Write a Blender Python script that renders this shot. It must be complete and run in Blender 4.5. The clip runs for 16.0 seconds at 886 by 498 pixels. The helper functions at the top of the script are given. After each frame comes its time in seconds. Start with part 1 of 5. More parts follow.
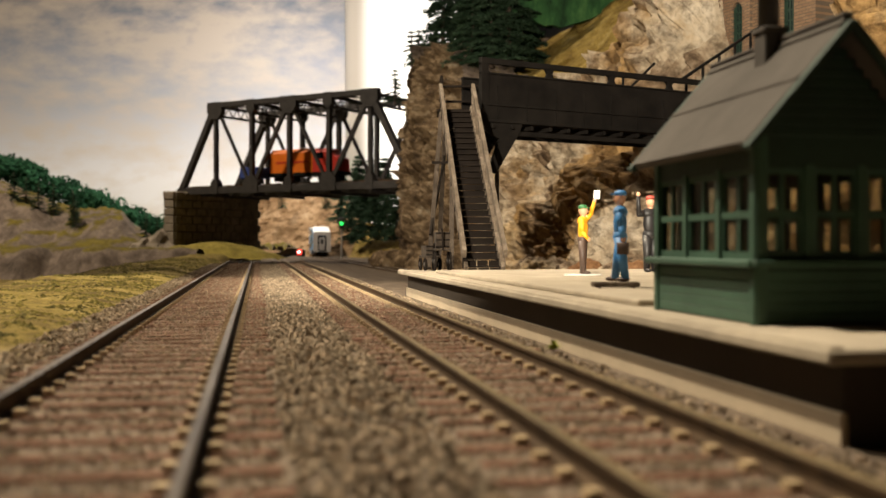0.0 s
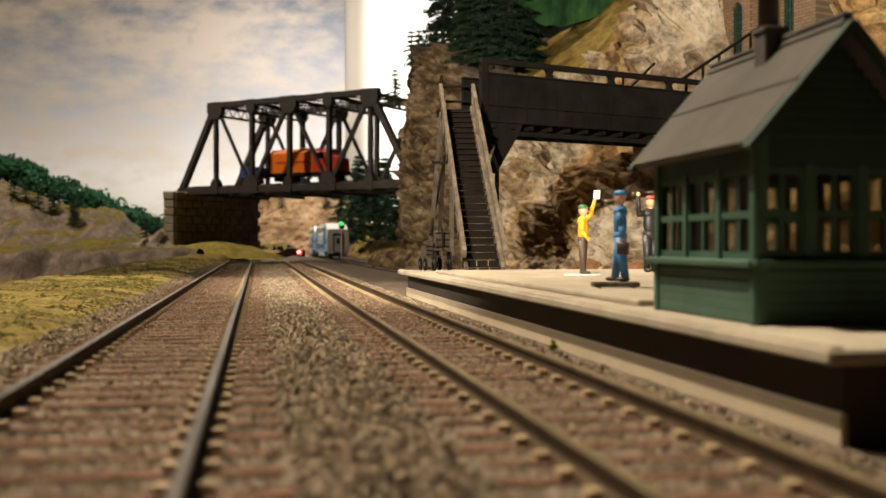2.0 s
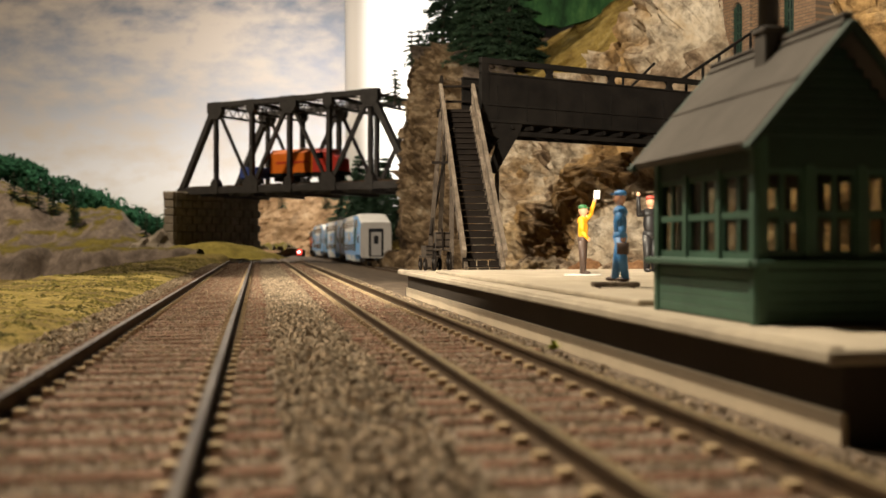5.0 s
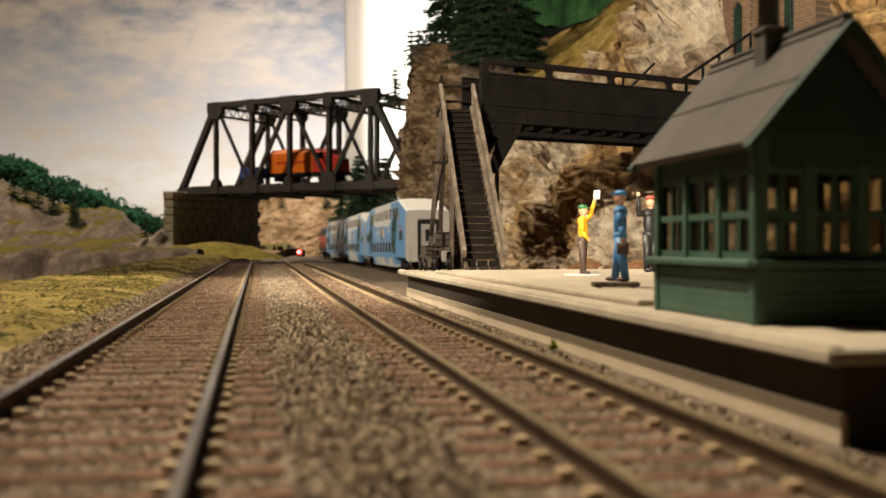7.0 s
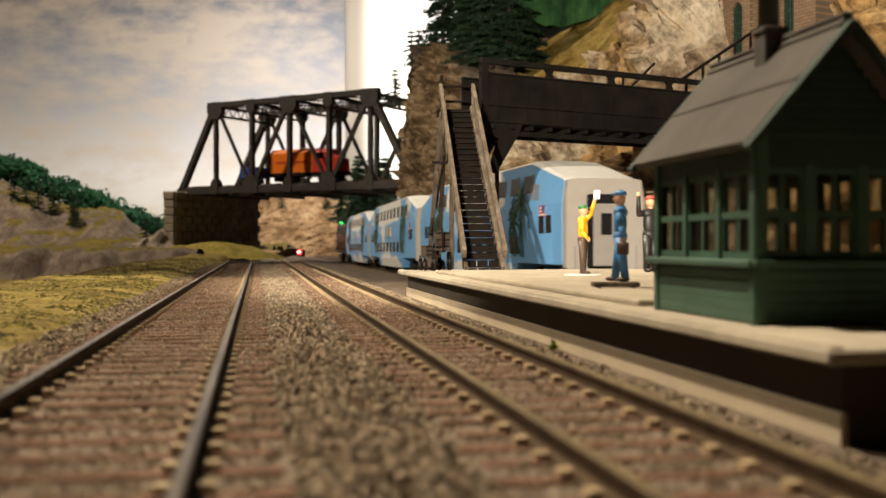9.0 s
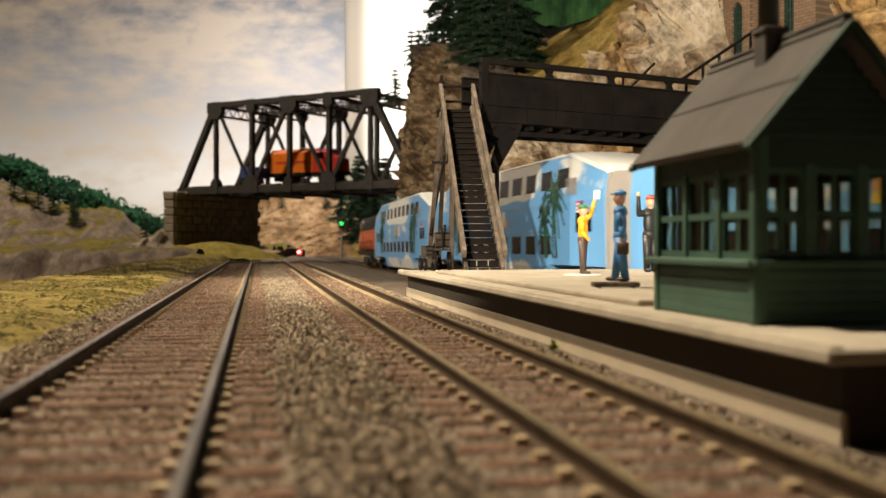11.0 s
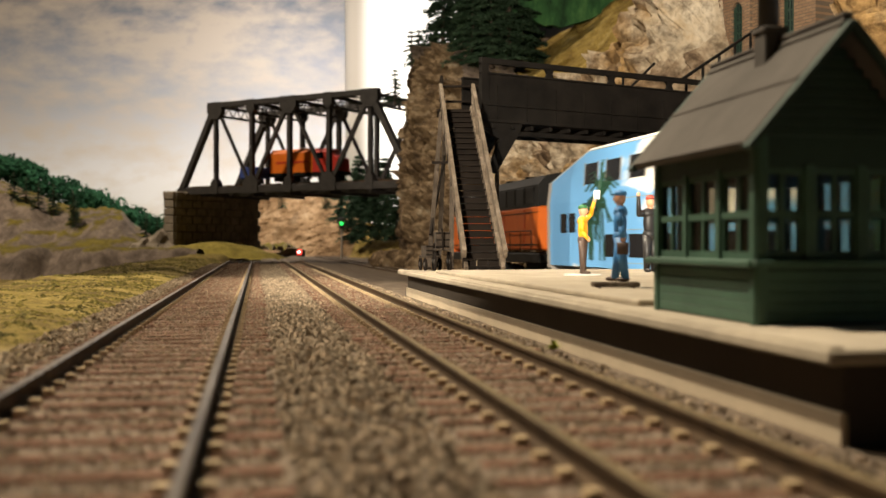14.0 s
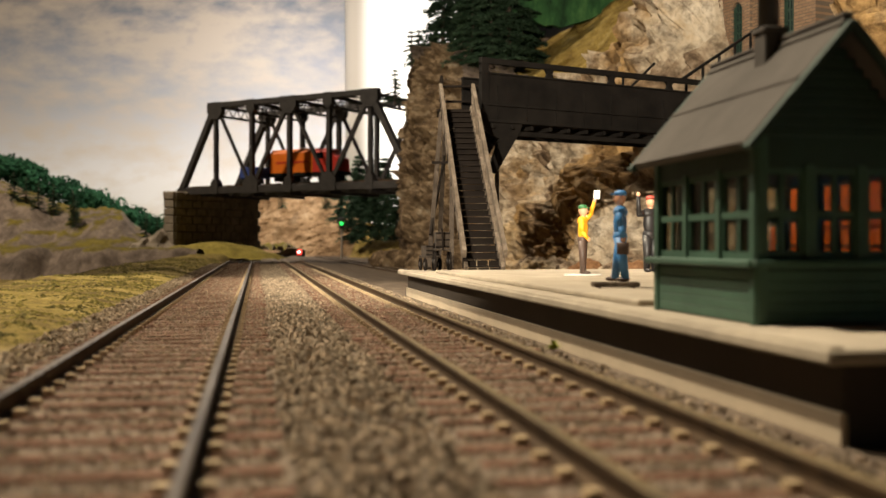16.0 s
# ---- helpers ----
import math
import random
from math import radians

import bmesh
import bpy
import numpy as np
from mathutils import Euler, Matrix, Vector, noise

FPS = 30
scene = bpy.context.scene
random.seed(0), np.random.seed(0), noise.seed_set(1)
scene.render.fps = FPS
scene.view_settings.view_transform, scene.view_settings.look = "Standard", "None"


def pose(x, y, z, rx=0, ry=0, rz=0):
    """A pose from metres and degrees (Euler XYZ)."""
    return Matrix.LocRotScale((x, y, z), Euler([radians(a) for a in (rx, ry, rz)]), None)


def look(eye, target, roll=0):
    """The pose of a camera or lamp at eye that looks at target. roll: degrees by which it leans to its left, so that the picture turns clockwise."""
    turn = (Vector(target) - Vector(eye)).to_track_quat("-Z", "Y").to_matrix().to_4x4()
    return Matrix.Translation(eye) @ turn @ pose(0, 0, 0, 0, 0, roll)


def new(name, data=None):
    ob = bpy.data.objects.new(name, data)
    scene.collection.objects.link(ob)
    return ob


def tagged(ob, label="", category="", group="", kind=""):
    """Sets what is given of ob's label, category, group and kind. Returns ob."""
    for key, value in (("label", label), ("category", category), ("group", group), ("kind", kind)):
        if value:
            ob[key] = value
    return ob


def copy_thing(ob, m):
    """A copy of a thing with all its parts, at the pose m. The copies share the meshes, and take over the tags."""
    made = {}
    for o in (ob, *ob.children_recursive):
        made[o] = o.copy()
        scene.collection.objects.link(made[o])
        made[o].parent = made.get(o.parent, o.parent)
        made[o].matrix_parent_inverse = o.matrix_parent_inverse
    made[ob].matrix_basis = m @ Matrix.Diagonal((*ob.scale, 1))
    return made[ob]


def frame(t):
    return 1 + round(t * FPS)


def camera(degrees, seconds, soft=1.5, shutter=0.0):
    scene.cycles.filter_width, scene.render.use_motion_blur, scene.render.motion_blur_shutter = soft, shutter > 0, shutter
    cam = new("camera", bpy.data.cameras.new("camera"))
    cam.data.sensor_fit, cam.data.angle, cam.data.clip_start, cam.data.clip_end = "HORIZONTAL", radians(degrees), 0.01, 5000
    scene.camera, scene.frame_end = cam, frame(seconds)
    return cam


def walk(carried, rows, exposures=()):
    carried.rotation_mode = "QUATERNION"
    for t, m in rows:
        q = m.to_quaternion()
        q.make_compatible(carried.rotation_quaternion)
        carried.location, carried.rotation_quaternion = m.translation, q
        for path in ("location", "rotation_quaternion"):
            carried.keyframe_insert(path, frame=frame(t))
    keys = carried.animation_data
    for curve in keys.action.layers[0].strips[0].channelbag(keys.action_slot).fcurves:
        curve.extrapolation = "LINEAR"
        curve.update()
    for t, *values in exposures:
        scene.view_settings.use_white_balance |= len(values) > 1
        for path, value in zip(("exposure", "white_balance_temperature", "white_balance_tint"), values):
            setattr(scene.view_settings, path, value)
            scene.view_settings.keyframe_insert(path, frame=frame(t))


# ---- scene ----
cam = camera(46.0, 16.0, soft=1.5, shutter=0.5)
cam.data.dof.use_dof = True
cam.data.dof.focus_distance = 0.315
cam.data.dof.aperture_fstop = 49.0
EYE = pose(0, 0, 0.015, 89.72, 0, 0)
walk(cam, [(0.0, EYE), (16.0, EYE)])

# ---- light: a model railway room with unseen warm lamps ----
scene.view_settings.exposure = 0.05
world = bpy.data.worlds.new("room_air")
world.use_nodes = True
world.node_tree.nodes["Background"].inputs[0].default_value = (1.0, 0.86, 0.70, 1)
world.node_tree.nodes["Background"].inputs[1].default_value = 0.006
scene.world = world


def lamp(name, at, to, size, watts, color):
    data = bpy.data.lights.new(name, "AREA")
    data.shape, data.size, data.energy, data.color = "DISK", size, watts, color
    ob = new(name, data)
    ob.matrix_world = look(at, to)
    return ob


def spot(name, at, to, radius, watts, color, degrees, blend):
    data = bpy.data.lights.new(name, "SPOT")
    data.shadow_soft_size, data.energy, data.color = radius, watts, color
    data.spot_size, data.spot_blend = radians(degrees), blend
    ob = new(name, data)
    ob.matrix_world = look(at, to)
    return ob


# lights of the room: a reflector over the near tracks and a low spot beside the camera that throws the stairs' shadow
# on the train; the rest are unseen fill, added to brighten the middle distance, the hills and the painted sky
spot("reflector_lamp", (-0.235, 0.23, 0.59), (-0.078, 0.222, 0.0), 0.008, 28, (1.0, 0.84, 0.62), 48, 0.36)
spot("picture_spot", (-0.14, -0.32, 0.19), (0.032, 0.43, 0.113), 0.004, 42, (1.0, 0.87, 0.68), 26.5, 0.35)
spot("mid_fill", (0.02, 0.78, 0.66), (-0.06, 0.72, 0.0), 0.02, 5.0, (1.0, 0.84, 0.62), 80, 0.8)
lamp("fill_lamp", (-0.95, 1.2, 1.2), (-0.3, 1.5, 0.05), 0.10, 20, (1.0, 0.84, 0.64))
lamp("fill_lamp", (-0.26, 1.98, 0.57), (-0.42, 2.42, 0.04), 0.08, 4.6, (1.0, 0.93, 0.84))

# ---- small tools; every length below is in millimetres ----
MM = 0.001
rng = random.Random(7)


def at(x, y, z=0.0, rz=0.0, rx=0.0, ry=0.0):
    return pose(x * MM, y * MM, z * MM, rx, ry, rz)


def thing(name, m, label="", category="", group="", kind=""):
    ob = new(name)
    ob.empty_display_size = 0.005
    ob.matrix_world = m
    return tagged(ob, label, category, group, kind)


def part(name, bm, material, parent=None, label="", smooth=False, kind=""):
    bmesh.ops.scale(bm, vec=(MM, MM, MM), verts=bm.verts)
    bmesh.ops.recalc_face_normals(bm, faces=bm.faces)
    me = bpy.data.meshes.new(name)
    bm.to_mesh(me)
    bm.free()
    mats = material if isinstance(material, (list, tuple)) else [material]
    for mt in mats:
        me.materials.append(mt)
    if smooth:
        me.polygons.foreach_set("use_smooth", [True] * len(me.polygons))
    ob = new(name, me)
    ob.parent = parent
    return tagged(ob, label, kind=kind)


def raw(name, verts, faces, material, parent=None, smooth=False, kind="", label=""):
    me = bpy.data.meshes.new(name)
    me.from_pydata([tuple(v) for v in np.asarray(verts) * MM], [], [tuple(f) for f in faces])
    for mt in (material if isinstance(material, (list, tuple)) else [material]):
        me.materials.append(mt)
    if smooth:
        me.polygons.foreach_set("use_smooth", [True] * len(me.polygons))
    ob = new(name, me)
    ob.parent = parent
    return tagged(ob, label, kind=kind)


def box(bm, c, s, m=None, bevel=0.0, mat=0):
    r = bmesh.ops.create_cube(bm, size=1.0)
    vs = r["verts"]
    bmesh.ops.scale(bm, vec=s, verts=vs)
    fs = {f for v in vs for f in v.link_faces}
    if bevel:
        es = {e for v in vs for e in v.link_edges}
        b = bmesh.ops.bevel(bm, geom=list(es), offset=bevel, segments=1, affect="EDGES")
        vs, fs = b["verts"], set(b["faces"]) | {f for v in b["verts"] for f in v.link_faces}
        vs = list({v for f in fs for v in f.verts})
    for f in fs:
        f.material_index = mat
    bmesh.ops.transform(bm, matrix=Matrix.Translation(c) @ (m or Matrix()), verts=vs)
    return vs


def beam(bm, p, q, w, h, bevel=0.0, mat=0, up=(0, 0, 1)):
    """A bar from p to q, w wide and h deep."""
    p, q = Vector(p), Vector(q)
    d = q - p
    y = d.normalized()
    x = y.cross(Vector(up))
    if x.length < 1e-4:
        x = Vector((1, 0, 0))
    x.normalize()
    z = x.cross(y)
    m = Matrix((x, y, z)).transposed().to_4x4()
    return box(bm, (p + q) / 2, (w, d.length, h), m, bevel, mat)


def rod(bm, p, q, r0, r1=None, n=8, mat=0):
    p, q = Vector(p), Vector(q)
    d = q - p
    m = Matrix.Translation((p + q) / 2) @ d.to_track_quat("Z", "Y").to_matrix().to_4x4()
    r = bmesh.ops.create_cone(bm, cap_ends=True, segments=n, radius1=r0, radius2=r0 if r1 is None else r1, depth=d.length, matrix=m)
    for f in {f for v in r["verts"] for f in v.link_faces}:
        f.material_index = mat
    return r["verts"]


def ball(bm, c, s, m=None, n=10, mat=0):
    r = bmesh.ops.create_uvsphere(bm, u_segments=n, v_segments=max(5, n * 2 // 3), radius=1.0)
    bmesh.ops.scale(bm, vec=s, verts=r["verts"])
    bmesh.ops.transform(bm, matrix=Matrix.Translation(c) @ (m or Matrix()), verts=r["verts"])
    for f in {f for v in r["verts"] for f in v.link_faces}:
        f.material_index = mat
    return r["verts"]


def prism(bm, pts, a, b, axis="y", mat=0):
    """A flat outline pts pushed from a to b along an axis."""
    def p3(u, v, w):
        return {"y": (u, w, v), "x": (w, u, v), "z": (u, v, w)}[axis]
    va = [bm.verts.new(p3(u, v, a)) for u, v in pts]
    vb = [bm.verts.new(p3(u, v, b)) for u, v in pts]
    n = len(pts)
    fs = [bm.faces.new(va), bm.faces.new(vb[::-1])]
    fs += [bm.faces.new((va[i], vb[i], vb[(i + 1) % n], va[(i + 1) % n])) for i in range(n)]
    for f in fs:
        f.material_index = mat
    return va + vb


def fbm(x, y, z, octaves=5):
    return noise.fractal(Vector((x, y, z)), 1.0, 2.0, octaves)


def smooth(a, b, x):
    t = min(1.0, max(0.0, (x - a) / (b - a)))
    return t * t * (3 - 2 * t)


# ---- materials ----
class Nodes:
    def __init__(self, name):
        self.m = bpy.data.materials.new(name)
        self.m.use_nodes = True
        self.t = self.m.node_tree
        self.b = self.t.nodes["Principled BSDF"]
        self.co = self.add("ShaderNodeTexCoord").outputs["Object"]

    def add(self, kind, **props):
        n = self.t.nodes.new(kind)
        for k, v in props.items():
            setattr(n, k, v)
        return n

    def link(self, a, b):
        self.t.links.new(a, b)

    def noise(self, scale, detail=4, rough=0.6, stretch=None, coord=None):
        n = self.add("ShaderNodeTexNoise")
        n.inputs["Scale"].default_value, n.inputs["Detail"].default_value, n.inputs["Roughness"].default_value = scale, detail, rough
        src = coord or self.co
        if stretch:
            mp = self.add("ShaderNodeMapping")
            mp.inputs["Scale"].default_value = stretch
            self.link(src, mp.inputs["Vector"])
            src = mp.outputs[0]
        self.link(src, n.inputs["Vector"])
        return n.outputs["Fac"]

    def ramp(self, fac, stops):
        r = self.add("ShaderNodeValToRGB")
        while len(r.color_ramp.elements) < len(stops):
            r.color_ramp.elements.new(0.5)
        for e, (p, c) in zip(r.color_ramp.elements, stops):
            e.position, e.color = p, (*c, 1) if len(c) == 3 else c
        self.link(fac, r.inputs[0])
        return r.outputs[0]

    def mix(self, fac, a, b, mode="MIX"):
        n = self.add("ShaderNodeMix", data_type="RGBA", blend_type=mode)
        for sock, v in ((n.inputs[0], fac), (n.inputs[6], a), (n.inputs[7], b)):
            if isinstance(v, (int, float)):
                sock.default_value = v
            elif isinstance(v, tuple):
                sock.default_value = (*v, 1)
            else:
                self.link(v, sock)
        return n.outputs[2]

    def bump(self, height, strength, dist):
        n = self.add("ShaderNodeBump")
        n.inputs["Strength"].default_value, n.inputs["Distance"].default_value = strength, dist * MM
        self.link(height, n.inputs["Height"])
        self.link(n.outputs[0], self.b.inputs["Normal"])

    def done(self, color, rough=0.7, metal=0.0, spec=None):
        if isinstance(color, tuple):
            self.b.inputs["Base Color"].default_value = (*color, 1)
        else:
            self.link(color, self.b.inputs["Base Color"])
        self.b.inputs["Roughness"].default_value, self.b.inputs["Metallic"].default_value = rough, metal
        if spec is not None:
            self.b.inputs["Specular IOR Level"].default_value = spec
        return self.m


def painted(name, c, rough=0.6, vary=0.25, scale=250, metal=0.0, bump=0.05, spec=None):
    """Brushed model paint: a base colour with fine mottling and dust."""
    n = Nodes(name)
    f = n.noise(scale, 5, 0.65)
    g = n.noise(scale * 7, 3)
    d = tuple(v * (1 - vary) for v in c)
    l = tuple(min(1, v * (1 + vary)) for v in c)
    col = n.ramp(f, [(0.3, d), (0.7, l)])
    n.bump(g, 0.4, bump)
    return n.done(col, rough, metal, spec)


def speckled(name, stops, scale, fine, rough=0.95, bump=0.6, islands=False):
    n = Nodes(name)
    f = n.noise(scale, 6, 0.7)
    col = n.ramp(f, stops)
    g = n.noise(fine, 3, 0.6)
    col = n.mix(0.55, col, n.ramp(g, [(0.3, (0.25, 0.25, 0.25)), (0.7, (1, 1, 1))]), "MULTIPLY")
    if islands:
        geo = n.add("ShaderNodeNewGeometry")
        col = n.mix(0.75, col, n.ramp(geo.outputs["Random Per Island"], [(0.0, (0.20, 0.18, 0.16)), (0.35, (0.62, 0.61, 0.56)), (0.7, (0.95, 0.86, 0.74)), (1.0, (1.35, 1.27, 1.17))]), "MULTIPLY")
    n.bump(g, 0.8, bump)
    return n.done(col, rough, spec=0.2)


def rock_material(name, warm=1.0):
    n = Nodes(name)
    big = n.noise(9, 6, 0.6)
    mid = n.noise(26, 9, 0.66)
    fine = n.noise(120, 8, 0.72)
    tan = n.ramp(mid, [(0.34, (0.10, 0.065, 0.04)), (0.43, (0.32, 0.23, 0.15)), (0.52, (0.56, 0.46, 0.33)), (0.66, (0.72, 0.63, 0.50))])
    ochre = n.ramp(mid, [(0.34, (0.12, 0.07, 0.03)), (0.5, (0.46, 0.29, 0.12)), (0.66, (0.62, 0.47, 0.28))])
    col = n.mix(n.ramp(big, [(0.49, (0, 0, 0)), (0.58, (warm, warm, warm))]), tan, ochre)
    col = n.mix(0.78, col, n.ramp(fine, [(0.38, (0.22, 0.19, 0.16)), (0.56, (1, 1, 1))]), "MULTIPLY")
    warp = n.add("ShaderNodeTexNoise")
    warp.inputs["Scale"].default_value, warp.inputs["Detail"].default_value = 45, 5
    n.link(n.co, warp.inputs["Vector"])
    sc = n.add("ShaderNodeVectorMath", operation="SCALE")
    sc.inputs["Scale"].default_value = 0.03
    n.link(warp.outputs["Color"], sc.inputs[0])
    ad = n.add("ShaderNodeVectorMath", operation="ADD")
    n.link(n.co, ad.inputs[0])
    n.link(sc.outputs[0], ad.inputs[1])
    vor = n.add("ShaderNodeTexVoronoi", feature="DISTANCE_TO_EDGE")
    vor.inputs["Scale"].default_value = 62
    n.link(ad.outputs[0], vor.inputs["Vector"])
    crack = n.ramp(vor.outputs["Distance"], [(0.0, (0.16, 0.13, 0.10)), (0.10, (0.75, 0.72, 0.68)), (0.22, (1, 1, 1))])
    col = n.mix(0.16, col, crack, "MULTIPLY")
    n.bump(n.mix(0.1, n.mix(0.6, mid, fine), crack), 1.0, 5.0)
    return n.done(col, 0.9, spec=0.25)


def terrain_material(name, grass, rock):
    """Grass on what lies flat, bare rock on what is steep."""
    n = Nodes(name)
    geo = n.add("ShaderNodeNewGeometry")
    sep = n.add("ShaderNodeSeparateXYZ")
    n.link(geo.outputs["Normal"], sep.inputs[0])
    f = n.noise(32, 7, 0.68)
    fine = n.noise(420, 4, 0.6)
    add = n.add("ShaderNodeMath", operation="MULTIPLY_ADD")
    n.link(f, add.inputs[0])
    add.inputs[1].default_value = 1.0
    n.link(sep.outputs[2], add.inputs[2])
    cut = n.add("ShaderNodeMapRange")
    n.link(add.outputs[0], cut.inputs[0])
    cut.inputs[1].default_value, cut.inputs[2].default_value = 1.36, 1.44
    g = n.ramp(f, [(0.3, tuple(v * 0.5 for v in grass)), (0.7, tuple(v * 1.4 for v in grass))])
    r = n.ramp(f, [(0.3, tuple(v * 0.4 for v in rock)), (0.7, tuple(v * 1.3 for v in rock))])
    col = n.mix(cut.outputs[0], r, g)
    mid = n.noise(75, 5, 0.7, (1, 1, 0.4))
    col = n.mix(0.6, col, n.ramp(mid, [(0.36, (0.3, 0.28, 0.25)), (0.6, (1, 1, 1))]), "MULTIPLY")
    col = n.mix(0.5, col, n.ramp(fine, [(0.3, (0.35, 0.35, 0.35)), (0.65, (1, 1, 1))]), "MULTIPLY")
    n.bump(n.mix(0.5, fine, mid), 0.8, 2.5)
    return n.done(col, 0.95, spec=0.15)


M_stone = speckled("ballast_stone", [(0.3, (0.24, 0.19, 0.14)), (0.55, (0.42, 0.345, 0.26)), (0.75, (0.55, 0.47, 0.37))], 220, 2200, bump=0.15, islands=True)
M_tuft = speckled("turf_tuft", [(0.34, (0.075, 0.068, 0.018)), (0.5, (0.19, 0.165, 0.04)), (0.66, (0.36, 0.30, 0.10))], 60, 1400, bump=0.3, islands=True)
M_tie = speckled("wooden_tie", [(0.3, (0.07, 0.034, 0.022)), (0.5, (0.165, 0.085, 0.053)), (0.7, (0.26, 0.155, 0.105))], 260, 1700, bump=0.15)
M_rail_side = painted("rusty_rail_side", (0.062, 0.038, 0.019), 0.8, 0.35, 300, spec=0.2)
M_rail_head = painted("worn_rail_head", (0.22, 0.19, 0.155), 0.30, 0.45, 60, metal=0.8, bump=0.02)
M_rail_rusty = painted("rusty_rail_head", (0.13, 0.095, 0.045), 0.7, 0.4, 120, bump=0.04, spec=0.3)
M_plate = painted("tie_plate", (0.38, 0.285, 0.16), 0.7, 0.3, 400)
M_concrete = painted("platform_concrete", (0.35, 0.30, 0.225), 0.9, 0.2, 90, bump=0.15)
M_plinth_shaded = painted("shaded_plinth", (0.055, 0.042, 0.030), 0.85, 0.15, 80, bump=0.1)
M_lit_foot = painted("lit_foot_tan", (0.46, 0.38, 0.27), 0.85, 0.12, 80, bump=0.1)
M_green = painted("green_boards", (0.040, 0.092, 0.060), 0.6, 0.22, 120, bump=0.15)
M_green_dark = painted("dark_green_trim", (0.016, 0.040, 0.027), 0.6, 0.25, 140, bump=0.1)
M_roof = painted("grey_felt_roof", (0.088, 0.079, 0.070), 0.9, 0.28, 45, bump=0.15, spec=0.2)
M_black = painted("black_steel", (0.034, 0.030, 0.028), 0.55, 0.4, 120, bump=0.08)
M_girder = painted("sooty_timber", (0.0075, 0.0062, 0.0052), 0.85, 0.55, 90, bump=0.2, spec=0.12)
M_wood = speckled("weathered_timber", [(0.3, (0.055, 0.04, 0.027)), (0.5, (0.12, 0.093, 0.068)), (0.7, (0.20, 0.165, 0.13))], 160, 1200, bump=0.12)
M_darkwood = painted("near_black_timber", (0.010, 0.0075, 0.006), 0.85, 0.4, 200, bump=0.1, spec=0.06)
M_rock = rock_material("cliff_rock")
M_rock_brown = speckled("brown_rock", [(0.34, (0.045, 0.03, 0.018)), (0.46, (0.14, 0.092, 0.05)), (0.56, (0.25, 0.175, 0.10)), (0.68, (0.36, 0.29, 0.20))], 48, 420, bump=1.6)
M_rock_tan = speckled("sandy_rock", [(0.3, (0.13, 0.075, 0.035)), (0.48, (0.32, 0.20, 0.105)), (0.62, (0.44, 0.30, 0.175)), (0.75, (0.52, 0.40, 0.26))], 22, 260, bump=1.6)
M_slope = speckled("dry_slope_grass", [(0.32, (0.09, 0.055, 0.012)), (0.47, (0.23, 0.155, 0.036)), (0.58, (0.34, 0.245, 0.07)), (0.7, (0.44, 0.34, 0.15))], 30, 420, bump=1.2)
M_rock_red = speckled("rusty_rock", [(0.3, (0.14, 0.06, 0.025)), (0.55, (0.36, 0.19, 0.09)), (0.75, (0.45, 0.29, 0.17))], 60, 500, bump=0.6)
M_terrain = terrain_material("scenic_terrain", (0.15, 0.118, 0.022), (0.25, 0.195, 0.155))
M_pine = speckled("pine_needles", [(0.3, (0.02, 0.045, 0.024)), (0.6, (0.05, 0.10, 0.058)), (0.8, (0.09, 0.15, 0.08))], 200, 1500, bump=0.3, islands=True)
M_teal = speckled("far_foliage", [(0.3, (0.015, 0.07, 0.035)), (0.6, (0.04, 0.15, 0.075)), (0.8, (0.07, 0.21, 0.10))], 60, 300, bump=0.8, islands=True)
M_bark = painted("bark", (0.08, 0.055, 0.04), 0.9, 0.4, 300)
M_abut = speckled("abutment_stone", [(0.3, (0.16, 0.13, 0.10)), (0.55, (0.30, 0.25, 0.19)), (0.75, (0.40, 0.34, 0.27))], 50, 500, bump=0.5)
M_mortar = painted("mortar", (0.20, 0.155, 0.11), 0.9, 0.2, 200)
M_white = painted("dim_room_paint", (0.10, 0.095, 0.085), 0.9, 0.05, 3, bump=0.2)
M_grey = painted("warm_grey_paint", (0.36, 0.33, 0.30), 0.5, 0.08, 60, bump=0.02)
M_orange = painted("orange_paint", (0.75, 0.17, 0.012), 0.42, 0.12, 60, bump=0.02)
M_loco_orange = painted("loco_orange_paint", (0.52, 0.105, 0.008), 0.45, 0.14, 60, bump=0.02)
M_red = painted("red_paint", (0.50, 0.035, 0.02), 0.42, 0.15, 60, bump=0.02)
M_loco_black = painted("black_loco_paint", (0.010, 0.010, 0.010), 0.45, 0.3, 90, bump=0.02, spec=0.22)
M_window = painted("smoked_window", (0.010, 0.011, 0.014), 0.22, 0.2, 40, bump=0.0, spec=0.25)
M_white_paint = painted("white_paint", (0.78, 0.77, 0.74), 0.5, 0.06, 80, bump=0.02)


def glow(name, c, strength):
    n = Nodes(name)
    n.b.inputs["Emission Color"].default_value = (*c, 1)
    n.b.inputs["Emission Strength"].default_value = strength
    return n.done(c, 0.4)


M_signal_green = glow("green_signal_lamp", (0.03, 1.0, 0.12), 2.0)
M_signal_red = glow("red_marker_lamp", (1.0, 0.08, 0.05), 2.6)
M_signal_white = glow("white_marker_lamp", (1.0, 0.75, 0.7), 8.0)


